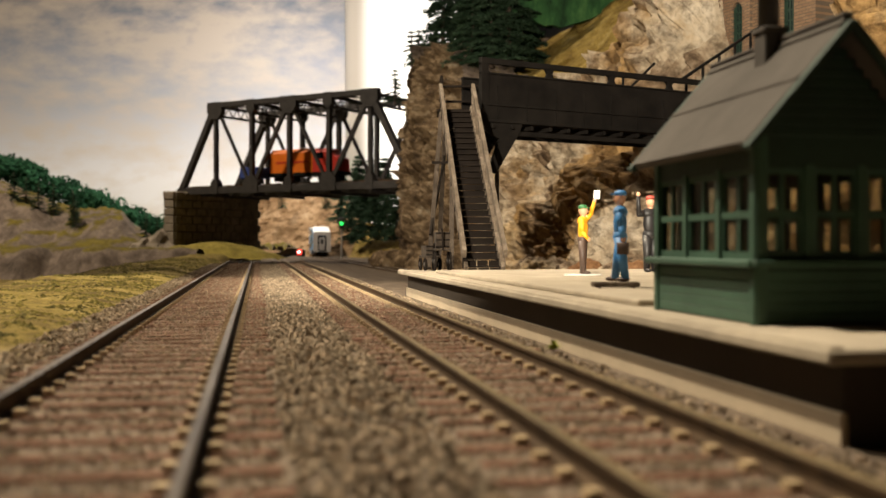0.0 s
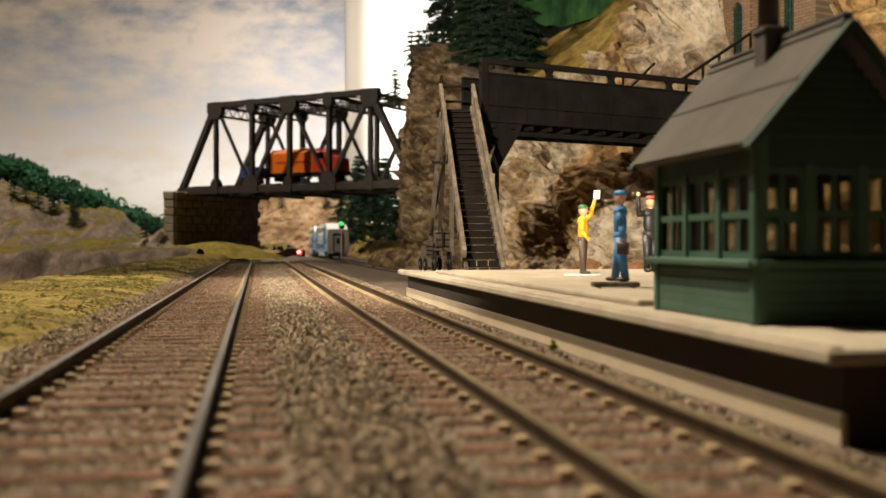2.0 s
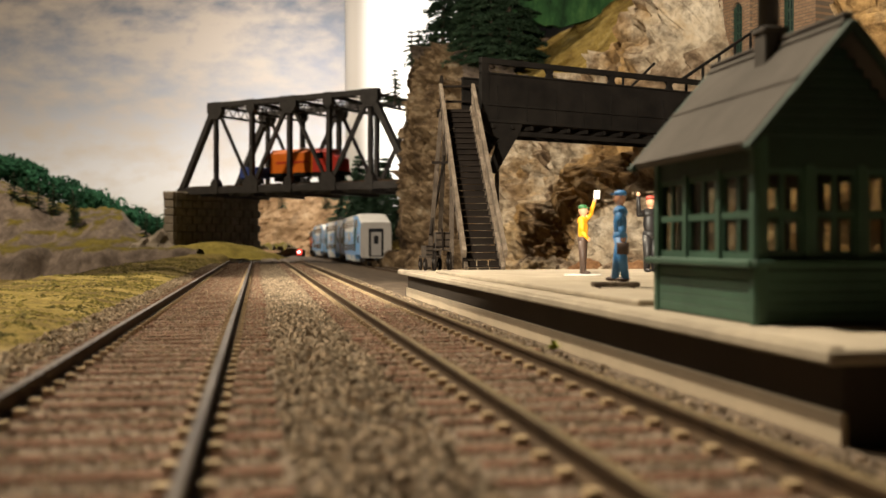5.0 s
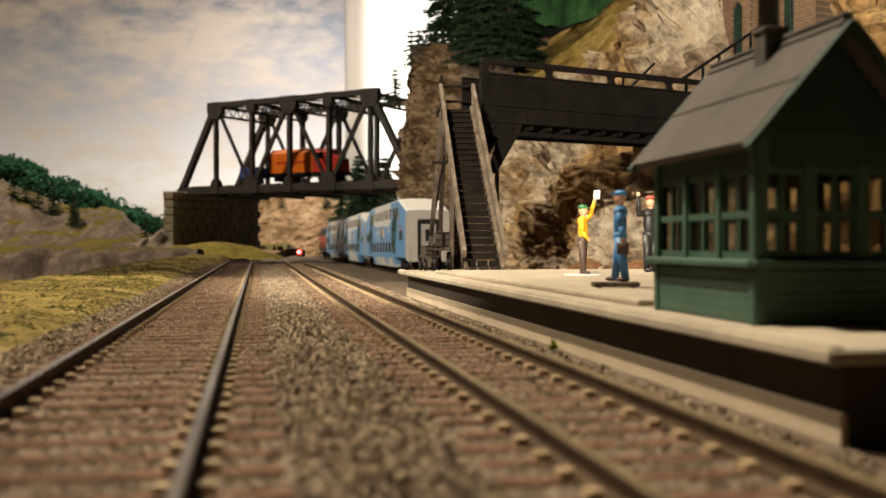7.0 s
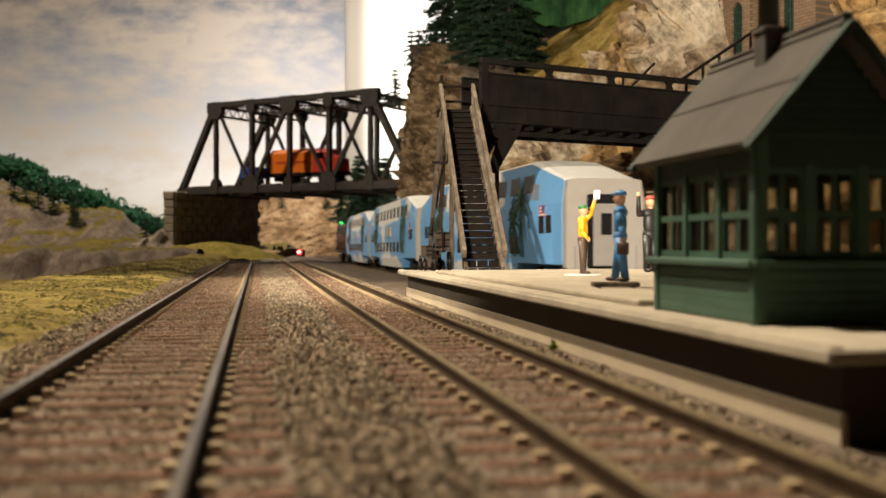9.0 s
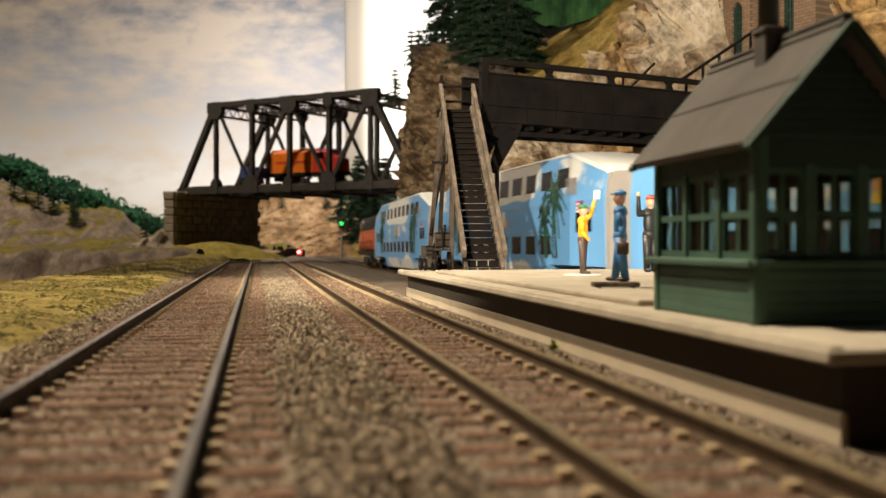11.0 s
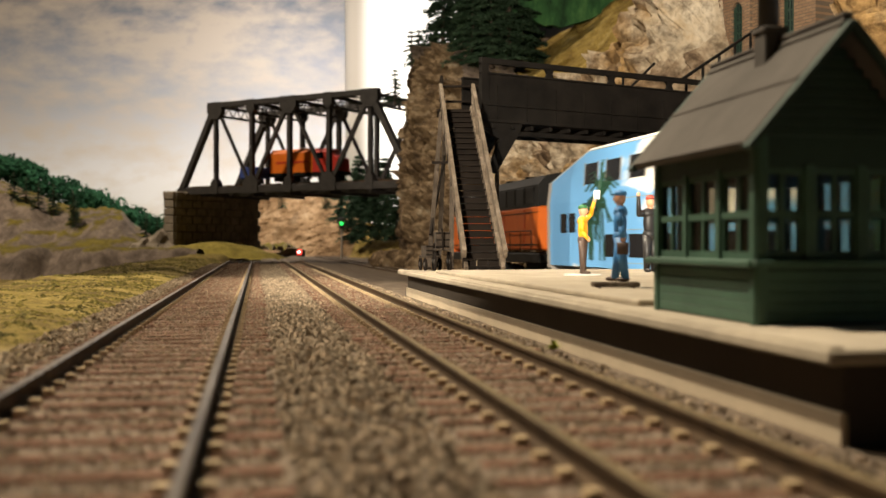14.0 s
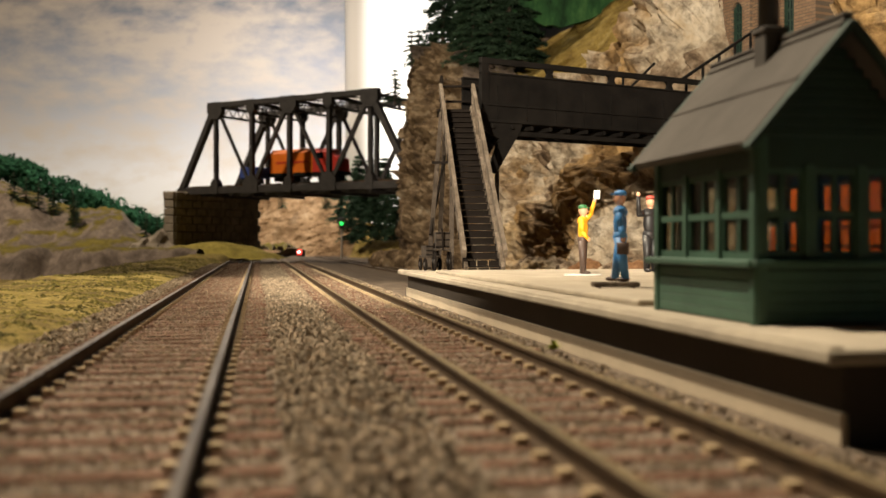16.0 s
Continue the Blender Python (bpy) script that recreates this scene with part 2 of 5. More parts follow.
def glass_material():
    n = Nodes("thin_window_glass")
    clear = n.add("ShaderNodeBsdfTransparent")
    clear.inputs[0].default_value = (0.74, 0.74, 0.70, 1)
    gloss = n.add("ShaderNodeBsdfGlossy")
    gloss.inputs["Roughness"].default_value = 0.08
    mx = n.add("ShaderNodeMixShader")
    mx.inputs[0].default_value = 0.06
    n.link(clear.outputs[0], mx.inputs[1])
    n.link(gloss.outputs[0], mx.inputs[2])
    n.link(mx.outputs[0], n.t.nodes["Material Output"].inputs["Surface"])
    return n.m


M_glass = glass_material()


def sky_material():
    n = Nodes("painted_sky")
    sep = n.add("ShaderNodeSeparateXYZ")
    n.link(n.co, sep.inputs[0])
    c1 = n.noise(2.2, 6, 0.6, (0.7, 1, 2.2))
    c2 = n.noise(11.0, 6, 0.62, (0.9, 1, 1.9))
    mp = n.add("ShaderNodeMapRange")
    n.link(sep.outputs[2], mp.inputs[0])
    mp.inputs[1].default_value, mp.inputs[2].default_value = 0.0, 0.75
    base = n.ramp(mp.outputs[0], [(0.0, (0.95, 0.96, 0.96)), (0.22, (0.80, 0.80, 0.83)), (0.45, (0.38, 0.40, 0.46)), (0.78, (0.13, 0.145, 0.185))])
    cloud = n.ramp(n.mix(0.6, c1, c2), [(0.44, (0, 0, 0)), (0.60, (0.5, 0.5, 0.5))])
    col = n.mix(cloud, base, (0.60, 0.50, 0.39))
    return n.done(col, 0.95, spec=0.1)


M_sky = sky_material()
# ---- the room, the backdrop and the ground ----
SLOPE = 0.178
HEAD = 10.1


def cross(x, y):
    """Sideways place of a point measured across the main tracks."""
    return x + SLOPE * y


def bed_drop(y):
    """The two main tracks run over a crest and fall away towards the bridge."""
    return 10.0 * smooth(770, 1200, y)


def ground_z(x, y):
    t = cross(x, y)
    z = -0.5 + 0.25 * fbm(x * 0.08, y * 0.08, 0, 3)
    bed = max(smooth(17, 13, abs(t + 13.2)), smooth(14, 11, abs(t - 27.5)))
    z = z * (1 - bed) + bed * (-0.25 + 0.22 * fbm(x * 0.35, y * 0.35, 5, 3))
    z -= 1.5 * smooth(38, 45, t)
    z -= 5.8 * smooth(62, 105, t)
    z -= 3.5 * smooth(40, 95, t) * smooth(434, 1250, y)
    z -= bed_drop(y) * smooth(-40, -30, t) * smooth(95, 45, t)
    bank = smooth(-28, -46, t)
    z += bank * (2.2 + 1.5 * fbm(x * 0.03, y * 0.03, 3, 4) + 0.9 * fbm(x * 0.12, y * 0.12, 6, 3))
    far = smooth(-78, -150, t) * smooth(1500, 1250, y)
    z -= 30 * far
    return z


def grid_mesh(name, xs, ys, fz, material, kind="structure", label="", cat=""):
    vs = [(x, y, fz(x, y)) for y in ys for x in xs]
    w = len(xs)
    fs = [(j * w + i, j * w + i + 1, (j + 1) * w + i + 1, (j + 1) * w + i) for j in range(len(ys) - 1) for i in range(w - 1)]
    ob = raw(name, vs, fs, material, None, True, kind, label)
    if cat:
        tagged(ob, category=cat)
    return ob


def bed_x(s, y):
    return s - SLOPE * y


YS = [-900, -600, -400, -200, -100, -50] + list(np.arange(-20, 420, 8)) + list(np.arange(420, 1400, 28)) + list(np.linspace(1400, 2380, 24))
TS = [-1900, -1300, -900, -600, -420, -300, -230, -180, -150, -125, -110] + list(np.arange(-100, 130, 3.5)) + [140, 165, 200, 260, 400, 700, 1100]


def sheet(name, ts, ys, fz, material, label):
    vs, fs = [], []
    for y in ys:
        for t in ts:
            x = bed_x(t, y)
            vs.append((x, y, fz(x, y)))
    w = len(ts)
    for j in range(len(ys) - 1):
        for i in range(w - 1):
            a = j * w + i
            fs.append((a, a + 1, a + 1 + w, a + w))
    return raw(name, vs, fs, material, None, True, "structure", label)


def ground_material():
    """Brown ballast between the tracks, turf on the bank, dark gravel in the yard behind the platform."""
    n = Nodes("layout_ground")
    sep = n.add("ShaderNodeSeparateXYZ")
    n.link(n.co, sep.inputs[0])
    ma = n.add("ShaderNodeMath", operation="MULTIPLY_ADD")
    n.link(sep.outputs[1], ma.inputs[0])
    ma.inputs[1].default_value = SLOPE
    n.link(sep.outputs[0], ma.inputs[2])
    wob = n.noise(90, 4, 0.7)
    wob2 = n.add("ShaderNodeMath", operation="MULTIPLY_ADD")
    n.link(wob, wob2.inputs[0])
    wob2.inputs[1].default_value = 0.018
    n.link(ma.outputs[0], wob2.inputs[2])
    mr = n.add("ShaderNodeMapRange")
    n.link(wob2.outputs[0], mr.inputs[0])
    mr.inputs[1].default_value, mr.inputs[2].default_value = -0.10, 0.12
    f, g = n.noise(150, 5, 0.7), n.noise(1100, 4, 0.65)
    # ballast bed darkened to stand for the shade between loose stones
    ball = n.ramp(f, [(0.3, (0.125, 0.094, 0.066)), (0.5, (0.23, 0.18, 0.134)), (0.7, (0.34, 0.275, 0.21))])
    turf = n.ramp(n.mix(0.5, n.noise(130, 6, 0.7), n.noise(28, 4, 0.6)), [(0.36, (0.055, 0.042, 0.014)), (0.46, (0.15, 0.108, 0.03)), (0.54, (0.25, 0.19, 0.05)), (0.64, (0.36, 0.28, 0.11))])
    yard = n.ramp(f, [(0.3, (0.06, 0.045, 0.03)), (0.5, (0.12, 0.09, 0.065)), (0.7, (0.19, 0.15, 0.115))])
    col = n.mix(n.ramp(mr.outputs[0], [(0.335, (1, 1, 1)), (0.365, (0, 0, 0))]), ball, turf)
    col = n.mix(n.ramp(mr.outputs[0], [(0.66, (0, 0, 0)), (0.74, (1, 1, 1))]), col, yard)
    col = n.mix(0.65, col, n.ramp(g, [(0.3, (0.3, 0.28, 0.26)), (0.65, (1, 1, 1))]), "MULTIPLY")
    n.bump(g, 0.9, 0.7)
    return n.done(col, 0.95, spec=0.15)


sheet("ground", TS, YS, ground_z, ground_material(), "brown ballast and olive turf of a model railway layout")


def room():
    bm = bmesh.new()
    box(bm, (0, 500, 1620), (6000, 6000, 40))
    part("ceiling", bm, M_white, None, "plain white room ceiling", kind="structure")
    bm = bmesh.new()
    box(bm, (0, 500, -1020), (6000, 6000, 40))
    part("floor", bm, M_white, None, "plain grey room floor", kind="structure")
    for nm, c, s in (("wall_west", (-3020, 500, 300), (40, 6000, 2600)), ("wall_east", (3020, 500, 300), (40, 6000, 2600)),
                     ("wall_south", (0, -2520, 300), (6080, 40, 2600)), ("wall_north", (0, 3520, 300), (6080, 40, 2600))):
        bm = bmesh.new()
        box(bm, c, s)
        part(nm, bm, M_white, None, "plain off-white room wall", kind="structure")
    # painted sky, curving towards the corner
    bm = bmesh.new()
    xs = list(np.linspace(-2400, -300, 30))
    va = [bm.verts.new((x, 2420, -300)) for x in xs]
    vb = [bm.verts.new((x, 2420, 1500)) for x in xs]
    for i in range(len(xs) - 1):
        bm.faces.new((va[i], va[i + 1], vb[i + 1], vb[i]))
    part("backdrop_sky", bm, M_sky, None, "hand-painted cloudy sky on the backdrop board", True, "structure")
    # white sheet: its strong lighting is put in as a streaky glow
    n = Nodes("glowing_wall")
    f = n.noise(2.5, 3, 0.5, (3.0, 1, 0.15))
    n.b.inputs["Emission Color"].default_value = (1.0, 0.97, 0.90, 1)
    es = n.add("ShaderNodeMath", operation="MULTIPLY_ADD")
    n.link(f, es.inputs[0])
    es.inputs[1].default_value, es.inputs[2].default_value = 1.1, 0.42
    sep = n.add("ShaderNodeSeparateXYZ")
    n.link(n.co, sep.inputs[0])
    # light falloff at the left edge, put into glow and base colour
    edge_fade = n.add("ShaderNodeMapRange", interpolation_type="SMOOTHSTEP")
    n.link(sep.outputs[0], edge_fade.inputs[0])
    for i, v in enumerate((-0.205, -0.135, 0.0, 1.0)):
        edge_fade.inputs[i + 1].default_value = v
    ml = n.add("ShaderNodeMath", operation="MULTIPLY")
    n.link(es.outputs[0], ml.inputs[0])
    n.link(edge_fade.outputs[0], ml.inputs[1])
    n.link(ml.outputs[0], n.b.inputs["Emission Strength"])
    white = n.done(n.mix(edge_fade.outputs[0], (0.40, 0.36, 0.31), (0.8, 0.78, 0.74)), 0.9)
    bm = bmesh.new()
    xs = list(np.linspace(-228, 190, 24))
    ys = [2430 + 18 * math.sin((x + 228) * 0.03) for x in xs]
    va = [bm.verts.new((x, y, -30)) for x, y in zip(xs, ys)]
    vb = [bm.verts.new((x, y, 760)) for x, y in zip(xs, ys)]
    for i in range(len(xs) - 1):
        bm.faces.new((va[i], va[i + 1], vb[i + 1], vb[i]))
    part("backdrop_white", bm, white, None, "white backdrop sheet given its own glow, with soft vertical folds", True, "structure")
    bm = bmesh.new()
    box(bm, (-264, 2424, 600), (74, 6, 1800))
    part("backdrop_edge", bm, M_sky, None, "edge board of the painted sky", False, "structure")


room()


# ---- tracks ----
def line_1(s):
    return -13.2 - SLOPE * s, s


def line_2(s):
    return 27.5 - SLOPE * s, s


TRACK3 = [(-420, 3060), (-242, 2072), (-123, 1435), (-12, 797), (67.7, 434), (122, 200), (166, 0), (204, -200), (238, -420), (264, -640), (283, -900), (296, -1300)]


def curve_at(y):
    """Sideways place of the back track, a smooth line through its main points."""
    p = TRACK3
    for i in range(len(p) - 1):
        if p[i][1] >= y >= p[i + 1][1]:
            break
    a, b = p[i], p[i + 1]
    ma = (p[min(i + 1, len(p) - 1)][0] - p[max(i - 1, 0)][0]) / (p[min(i + 1, len(p) - 1)][1] - p[max(i - 1, 0)][1])
    mb = (p[min(i + 2, len(p) - 1)][0] - p[i][0]) / (p[min(i + 2, len(p) - 1)][1] - p[i][1])
    h = b[1] - a[1]
    t = (y - a[1]) / h
    return ((2 * t ** 3 - 3 * t ** 2 + 1) * a[0] + (t ** 3 - 2 * t ** 2 + t) * h * ma + (-2 * t ** 3 + 3 * t ** 2) * b[0] + (t ** 3 - t ** 2) * h * mb)


# arc length along the back track, from far to near
_ys = np.arange(3050, -1290, -5.0)
_xs = np.array([curve_at(y) for y in _ys])
_ss = np.concatenate([[0], np.cumsum(np.hypot(np.diff(_xs), np.diff(_ys)))])
RAIL3 = -6.0


def back_track(s):
    return float(np.interp(s, _ss, _xs)), float(np.interp(s, _ss, _ys))


def back_rail_z(y):
    """The back track falls gently towards the far end."""
    return RAIL3 - 3.5 * smooth(434, 1250, y)


def line_3(s):
    return curve_at(s), s


RAIL = [(-0.9, 0), (0.9, 0), (0.9, 0.25), (0.2, 0.45), (0.2, 1.4), (0.42, 1.55), (0.42, 2.0), (0.3, 2.1), (-0.3, 2.1), (-0.42, 2.0), (-0.42, 1.55), (-0.2, 1.4), (-0.2, 0.45), (-0.9, 0.25)]


def rail_mesh(name, line, off, stations, z0, parent, k=1.0, label="", head=None):
    n = len(RAIL)
    vs, fs, mats = [], [], []
    for s in stations:
        x, y = line(s)
        x2, y2 = line(s + 1)
        d = Vector((x2 - x, y2 - y, 0)).normalized()
        r = Vector((d.y, -d.x, 0))
        for u, v in RAIL:
            p = Vector((x, y, 0)) + r * (off + u * k)
            vs.append((p.x, p.y, (z0(y) if callable(z0) else z0) + v * k))
    for j in range(len(stations) - 1):
        for i in range(n):
            a, b = j * n + i, j * n + (i + 1) % n
            fs.append((a, b, b + n, a + n))
            mats.append(1 if 6 <= i <= 8 else 0)
    fs.append(tuple(range(n))[::-1])
    mats.append(0)
    ob = raw(name, vs, fs, [M_rail_side, head or M_rail_head], parent, False, label=label)
    ob.data.polygons.foreach_set("material_index", mats)
    return ob


def track(name, label, line, gauge, tie_len, tie_w, step, y0, y1, stations, z0, k, plates=True, head=None):
    top = thing(name, at(0, 0, 0), label, kind="structure")
    for sg in (-1, 1):
        rail_mesh("rail", line, sg * (gauge / 2 + 0.5), stations, z0, top, k, head=head)
    meshes = []
    r = random.Random(len(name) + int(gauge * 10))
    for v in range(4):
        bm = bmesh.new()
        box(bm, (0, 0, -0.9), (tie_len * (1 + 0.02 * (v - 1.5)), tie_w, 1.8), None, 0.15)
        for vv in bm.verts:
            vv.co += Vector((r.uniform(-.25, .25), r.uniform(-.08, .08), r.uniform(-.05, .05)))
        ob = part("tie", bm, M_tie, top)
        meshes.append(ob.data)
        bpy.data.objects.remove(ob)
    s, i = y0, 0
    while s < y1 and i < 298:
        x, y = line(s)
        x2, y2 = line(s + 1)
        ang = math.degrees(math.atan2(y2 - y, x2 - x)) - 90
        t = new("tie", meshes[i % 4])
        t.parent = top
        t.matrix_world = at(x + r.uniform(-.5, .5), y + r.uniform(-.25, .25), (z0(y) if callable(z0) else z0) - 0.02 + r.uniform(-.06, .02), ang + r.uniform(-1.2, 1.2))
        s += step * (1 + r.uniform(-.05, .05))
        i += 1
    if plates:
        bm = bmesh.new()
        s = y0
        while s < min(y1, 620):
            x, y = line(s)
            x2, y2 = line(s + 1)
            d = Vector((x2 - x, y2 - y, 0)).normalized()
            rr = Vector((d.y, -d.x, 0))
            for off in (-gauge / 2 - 1.75, -gauge / 2 + 0.85, gauge / 2 - 0.85, gauge / 2 + 1.75):
                p = Vector((x, y, z0(y) + 0.25)) + rr * off
                box(bm, p, (1.0, 1.15, 0.6), Matrix.Rotation(math.atan2(-d.x, d.y), 4, "Z"))
            s += step
        part("tie_plates", bm, M_plate, top, "small tan spikes and tie plates", kind="stuff")
    return top


ST_NEAR = list(np.arange(-60, 700, 20)) + list(np.arange(700, 1500, 40))
track("track_main", "standard gauge track with worn steel rails and brown ties", line_1, 16.5, 29.5, 2.3, 6.2, 18, 1400, ST_NEAR, lambda y: -bed_drop(y), 1.0)
track("track_narrow", "narrow gauge track with rusty rails and brown ties", line_2, 11.8, 24.0, 1.9, 5.6, 18, 1300, ST_NEAR, lambda y: -bed_drop(y), 0.93, head=M_rail_rusty)
track("track_back", "yard track behind the platform in dark gravel", line_3, 16.5, 29.5, 2.3, 6.3, 150, 1900, list(np.arange(-900, 2300, 40)), lambda y: back_rail_z(y) - 2.1, 1.0, False)


def ballast():
    """Loose stones, thrown round the near tracks."""
    r = random.Random(3)
    octa = np.array([(1, 0, 0), (-1, 0, 0), (0, 1, 0), (0, -1, 0), (0, 0, 1), (0, 0, -1)], float)
    tri = [(0, 2, 4), (2, 1, 4), (1, 3, 4), (3, 0, 4), (2, 0, 5), (1, 2, 5), (3, 1, 5), (0, 3, 5)]
    vs, fs = [], []
    count = 0
    while count < 62000:
        y = 22 + 760 * r.random() ** 1.7
        t = r.uniform(-34, 48)
        a, b = abs(t + 13.2), abs(t - 27.5)
        inside = a < 15.5 or b < 12.5
        if inside and r.random() < 0.5:
            continue
        if 7.6 < a < 9.9 or 5.2 < b < 7.6:
            continue
        if t > 40.5 and (t > 47.0 or r.random() < 0.7):
            continue
        x = bed_x(t, y)
        k = r.uniform(0.12, 0.34) if inside else r.uniform(0.17, 0.58)
        z = ground_z(x, y) + k * 0.2 + (0.1 if inside else 0.15)
        if inside:
            z = min(max(z, -0.4), -0.1) - bed_drop(y)
        o = len(vs)
        q = Euler((r.uniform(0, 3), r.uniform(0, 3), r.uniform(0, 3))).to_matrix()
        for c in octa:
            p = q @ Vector(c * np.array([k * r.uniform(.7, 1.3), k * r.uniform(.7, 1.3), k * r.uniform(.4, .75)]))
            vs.append((x + p.x, y + p.y, z + p.z))
        fs += [(o + i, o + j, o + m) for i, j, m in tri]
        count += 1
    tagged(raw("ballast", vs, fs, M_stone, None, False, "stuff", "loose grey-brown ballast stones between the tracks"), category="ballast")


ballast()


def turf():
    """Tufts of ground foam on the bank beside the main track."""
    r = random.Random(5)
    base = [(1, 0, 0), (-1, 0, 0), (0, 1, 0), (0, -1, 0), (0, 0, 1)]
    tri = [(0, 2, 4), (2, 1, 4), (1, 3, 4), (3, 0, 4)]
    vs, fs = [], []
    for _ in range(30000):
        y = 60 + 900 * r.random() ** 1.5
        t = -33 - 75 * r.random() ** 1.2 + r.gauss(0, 1.2)
        x = bed_x(t, y)
        if fbm(x * 0.05, y * 0.05, 9, 3) < -0.25:
            continue
        k = r.uniform(0.35, 0.9) + 0.9 * max(0, fbm(x * 0.11, y * 0.11, 4, 3))
        z = ground_z(x, y) - 0.2
        a = r.uniform(0, 6.3)
        o = len(vs)
        for bx, by, bz in base:
            px, py = bx * math.cos(a) - by * math.sin(a), bx * math.sin(a) + by * math.cos(a)
            vs.append((x + px * k * r.uniform(.5, 1.2), y + py * k * r.uniform(.5, 1.2), z + bz * k * r.uniform(.35, .8)))
        fs += [(o + i, o + j, o + m) for i, j, m in tri]
    tagged(raw("turf", vs, fs, M_tuft, None, False, "stuff", "olive ground foam tufts on the grass bank"), category="grass")


turf()


# ---- platform ----
def platform():
    # origin at the near front corner of the slab; x across, y along the tracks
    top = thing("platform", at(31.3, 84.5, 0, HEAD), "tan concrete station platform slab on a shaded brown plinth", kind="structure")
    bm = bmesh.new()
    box(bm, (45, 132, 5.75), (90, 264, 1.3), None, 0.25)
    part("slab", bm, M_concrete, top)
    # the slab's shadow is put into the plinth as a dark colour
    bm = bmesh.new()
    box(bm, (46.2, 132, 1.5), (86.4, 258.4, 7.1), None, 0.1)
    part("plinth", bm, M_plinth_shaded, top, "plinth with the slab's shade put into its dark brown")
    # added strip: the lit foot of the plinth as a lighter colour
    bm = bmesh.new()
    box(bm, (2.75, 131.5, -0.75), (0.7, 258.4, 3.0), None, 0.08)
    part("lit_foot_strip", bm, M_lit_foot, top, "tan strip standing for the lit foot of the plinth")
    bm = bmesh.new()
    box(bm, (44, 142, 6.85), (76, 166, 0.9), None, 0.2)
    part("raised_slab", bm, M_concrete, top, "thin raised concrete slab on the platform")
    bm = bmesh.new()
    box(bm, (1.0, 132, 6.5), (1.2, 263, 0.25), None, 0.08)
    part("edge_strip", bm, M_concrete, top)
    return top


platform()
PLAT = 6.4
SLAB2 = 7.3


# ---- the small station ----
def depot():
    top = thing("station_building", at(32.9, 109.5, PLAT, HEAD), "small dark green wooden station with grey gable roof", "station")
    W, L, SILL, H = 18.1, 27.9, 6.5, 20.0
    T = 0.9

    def wall(name, p, ax, length, bays, lab=""):
        """A wall in the plane through p along ax: boarded below the sill, posts and sashes above."""
        ax = Vector(ax)
        nrm = Vector((ax.y, -ax.x, 0))
        w = thing(name, at(0, 0, 0))
        w.parent = top
        a, b = Vector(p), Vector(p) + ax * length
        inn = -nrm * T / 2
        nb = 5
        for i in range(nb):
            z0 = 0.2 + i * (SILL - 0.9) / nb
            z1 = z0 + (SILL - 0.9) / nb - 0.06
            bm = bmesh.new()
            beam(bm, a + inn + Vector((0, 0, (z0 + z1) / 2)) + nrm * 0.08, b + inn + Vector((0, 0, (z0 + z1) / 2)) + nrm * 0.08, T, z1 - z0, 0.06)
            part("board", bm, M_green, w)
        bm = bmesh.new()
        beam(bm, a + inn + Vector((0, 0, SILL / 2)), b + inn + Vector((0, 0, SILL / 2)), T * 0.7, SILL - 0.2)
        part("backing", bm, M_green_dark, w)
        bm = bmesh.new()
        beam(bm, a + nrm * 0.35 - ax * 0.8 + Vector((0, 0, SILL)), b + nrm * 0.35 + ax * 0.8 + Vector((0, 0, SILL)), 1.9, 0.8, 0.15)
        part("sill", bm, M_green, w)
        bm = bmesh.new()
        beam(bm, a + inn + Vector((0, 0, H - 1.7)), b + inn + Vector((0, 0, H - 1.7)), T, 3.4)
        part("lintel", bm, M_green_dark, w)
        for q in (a, b):
            bm = bmesh.new()
            s = 1 if q is a else -1
            box(bm, q + inn + ax * s * 0.55 + nrm * 0.12 + Vector((0, 0, H / 2)), (1.3, 1.3, H), None, 0.1)
            part("corner_post", bm, M_green, w)
        step = length / bays
        for i in range(1, bays):
            c = a + ax * step * i + inn
            bm = bmesh.new()
            beam(bm, c + Vector((0, 0, SILL)), c + Vector((0, 0, H - 3)), 1.2, T + 0.3, 0.08, up=nrm)
            part("post", bm, M_green, w)
        z0, z1 = SILL + 0.4, H - 3.4
        for i in range(bays):
            c = a + ax * step * (i + 0.5) + inn
            win = thing("window", at(0, 0, 0))
            win.parent = w
            bm = bmesh.new()
            hw = step / 2 - 0.55
            beam(bm, c - ax * hw + Vector((0, 0, z0 + .4)), c + ax * hw + Vector((0, 0, z0 + .4)), 0.55, 0.9)
            beam(bm, c - ax * hw + Vector((0, 0, z1 - .3)), c + ax * hw + Vector((0, 0, z1 - .3)), 0.55, 0.7)
            beam(bm, c - ax * hw + Vector((0, 0, (z0 + z1) / 2)), c + ax * hw + Vector((0, 0, (z0 + z1) / 2)), 0.7, 0.75)
            for o in (-hw + .25, 0, hw - .25):
                beam(bm, c + ax * o + Vector((0, 0, z0)), c + ax * o + Vector((0, 0, z1)), 0.5, 0.5, up=nrm)
            bm2 = bmesh.new()
            beam(bm2, c + Vector((0, 0, z0)), c + Vector((0, 0, z1)), hw * 2, 0.12, up=nrm)
            part("sash", bm, M_green, win)
            pane = part("pane", bm2, M_glass, win)
            pane.visible_shadow = False
        return w

    wall("wall", (0, L, 0), (0, -1, 0), L, 3)
    wall("wall", (0, 0, 0), (1, 0, 0), W, 3)
    wall("wall", (W, 0, 0), (0, 1, 0), L, 3)
    wall("wall", (W, L, 0), (-1, 0, 0), W, 3)
    bm = bmesh.new()
    box(bm, (W / 2, L / 2, 0.25), (W - 2, L - 2, 0.5))
    part("floor_boards", bm, M_darkwood, top)
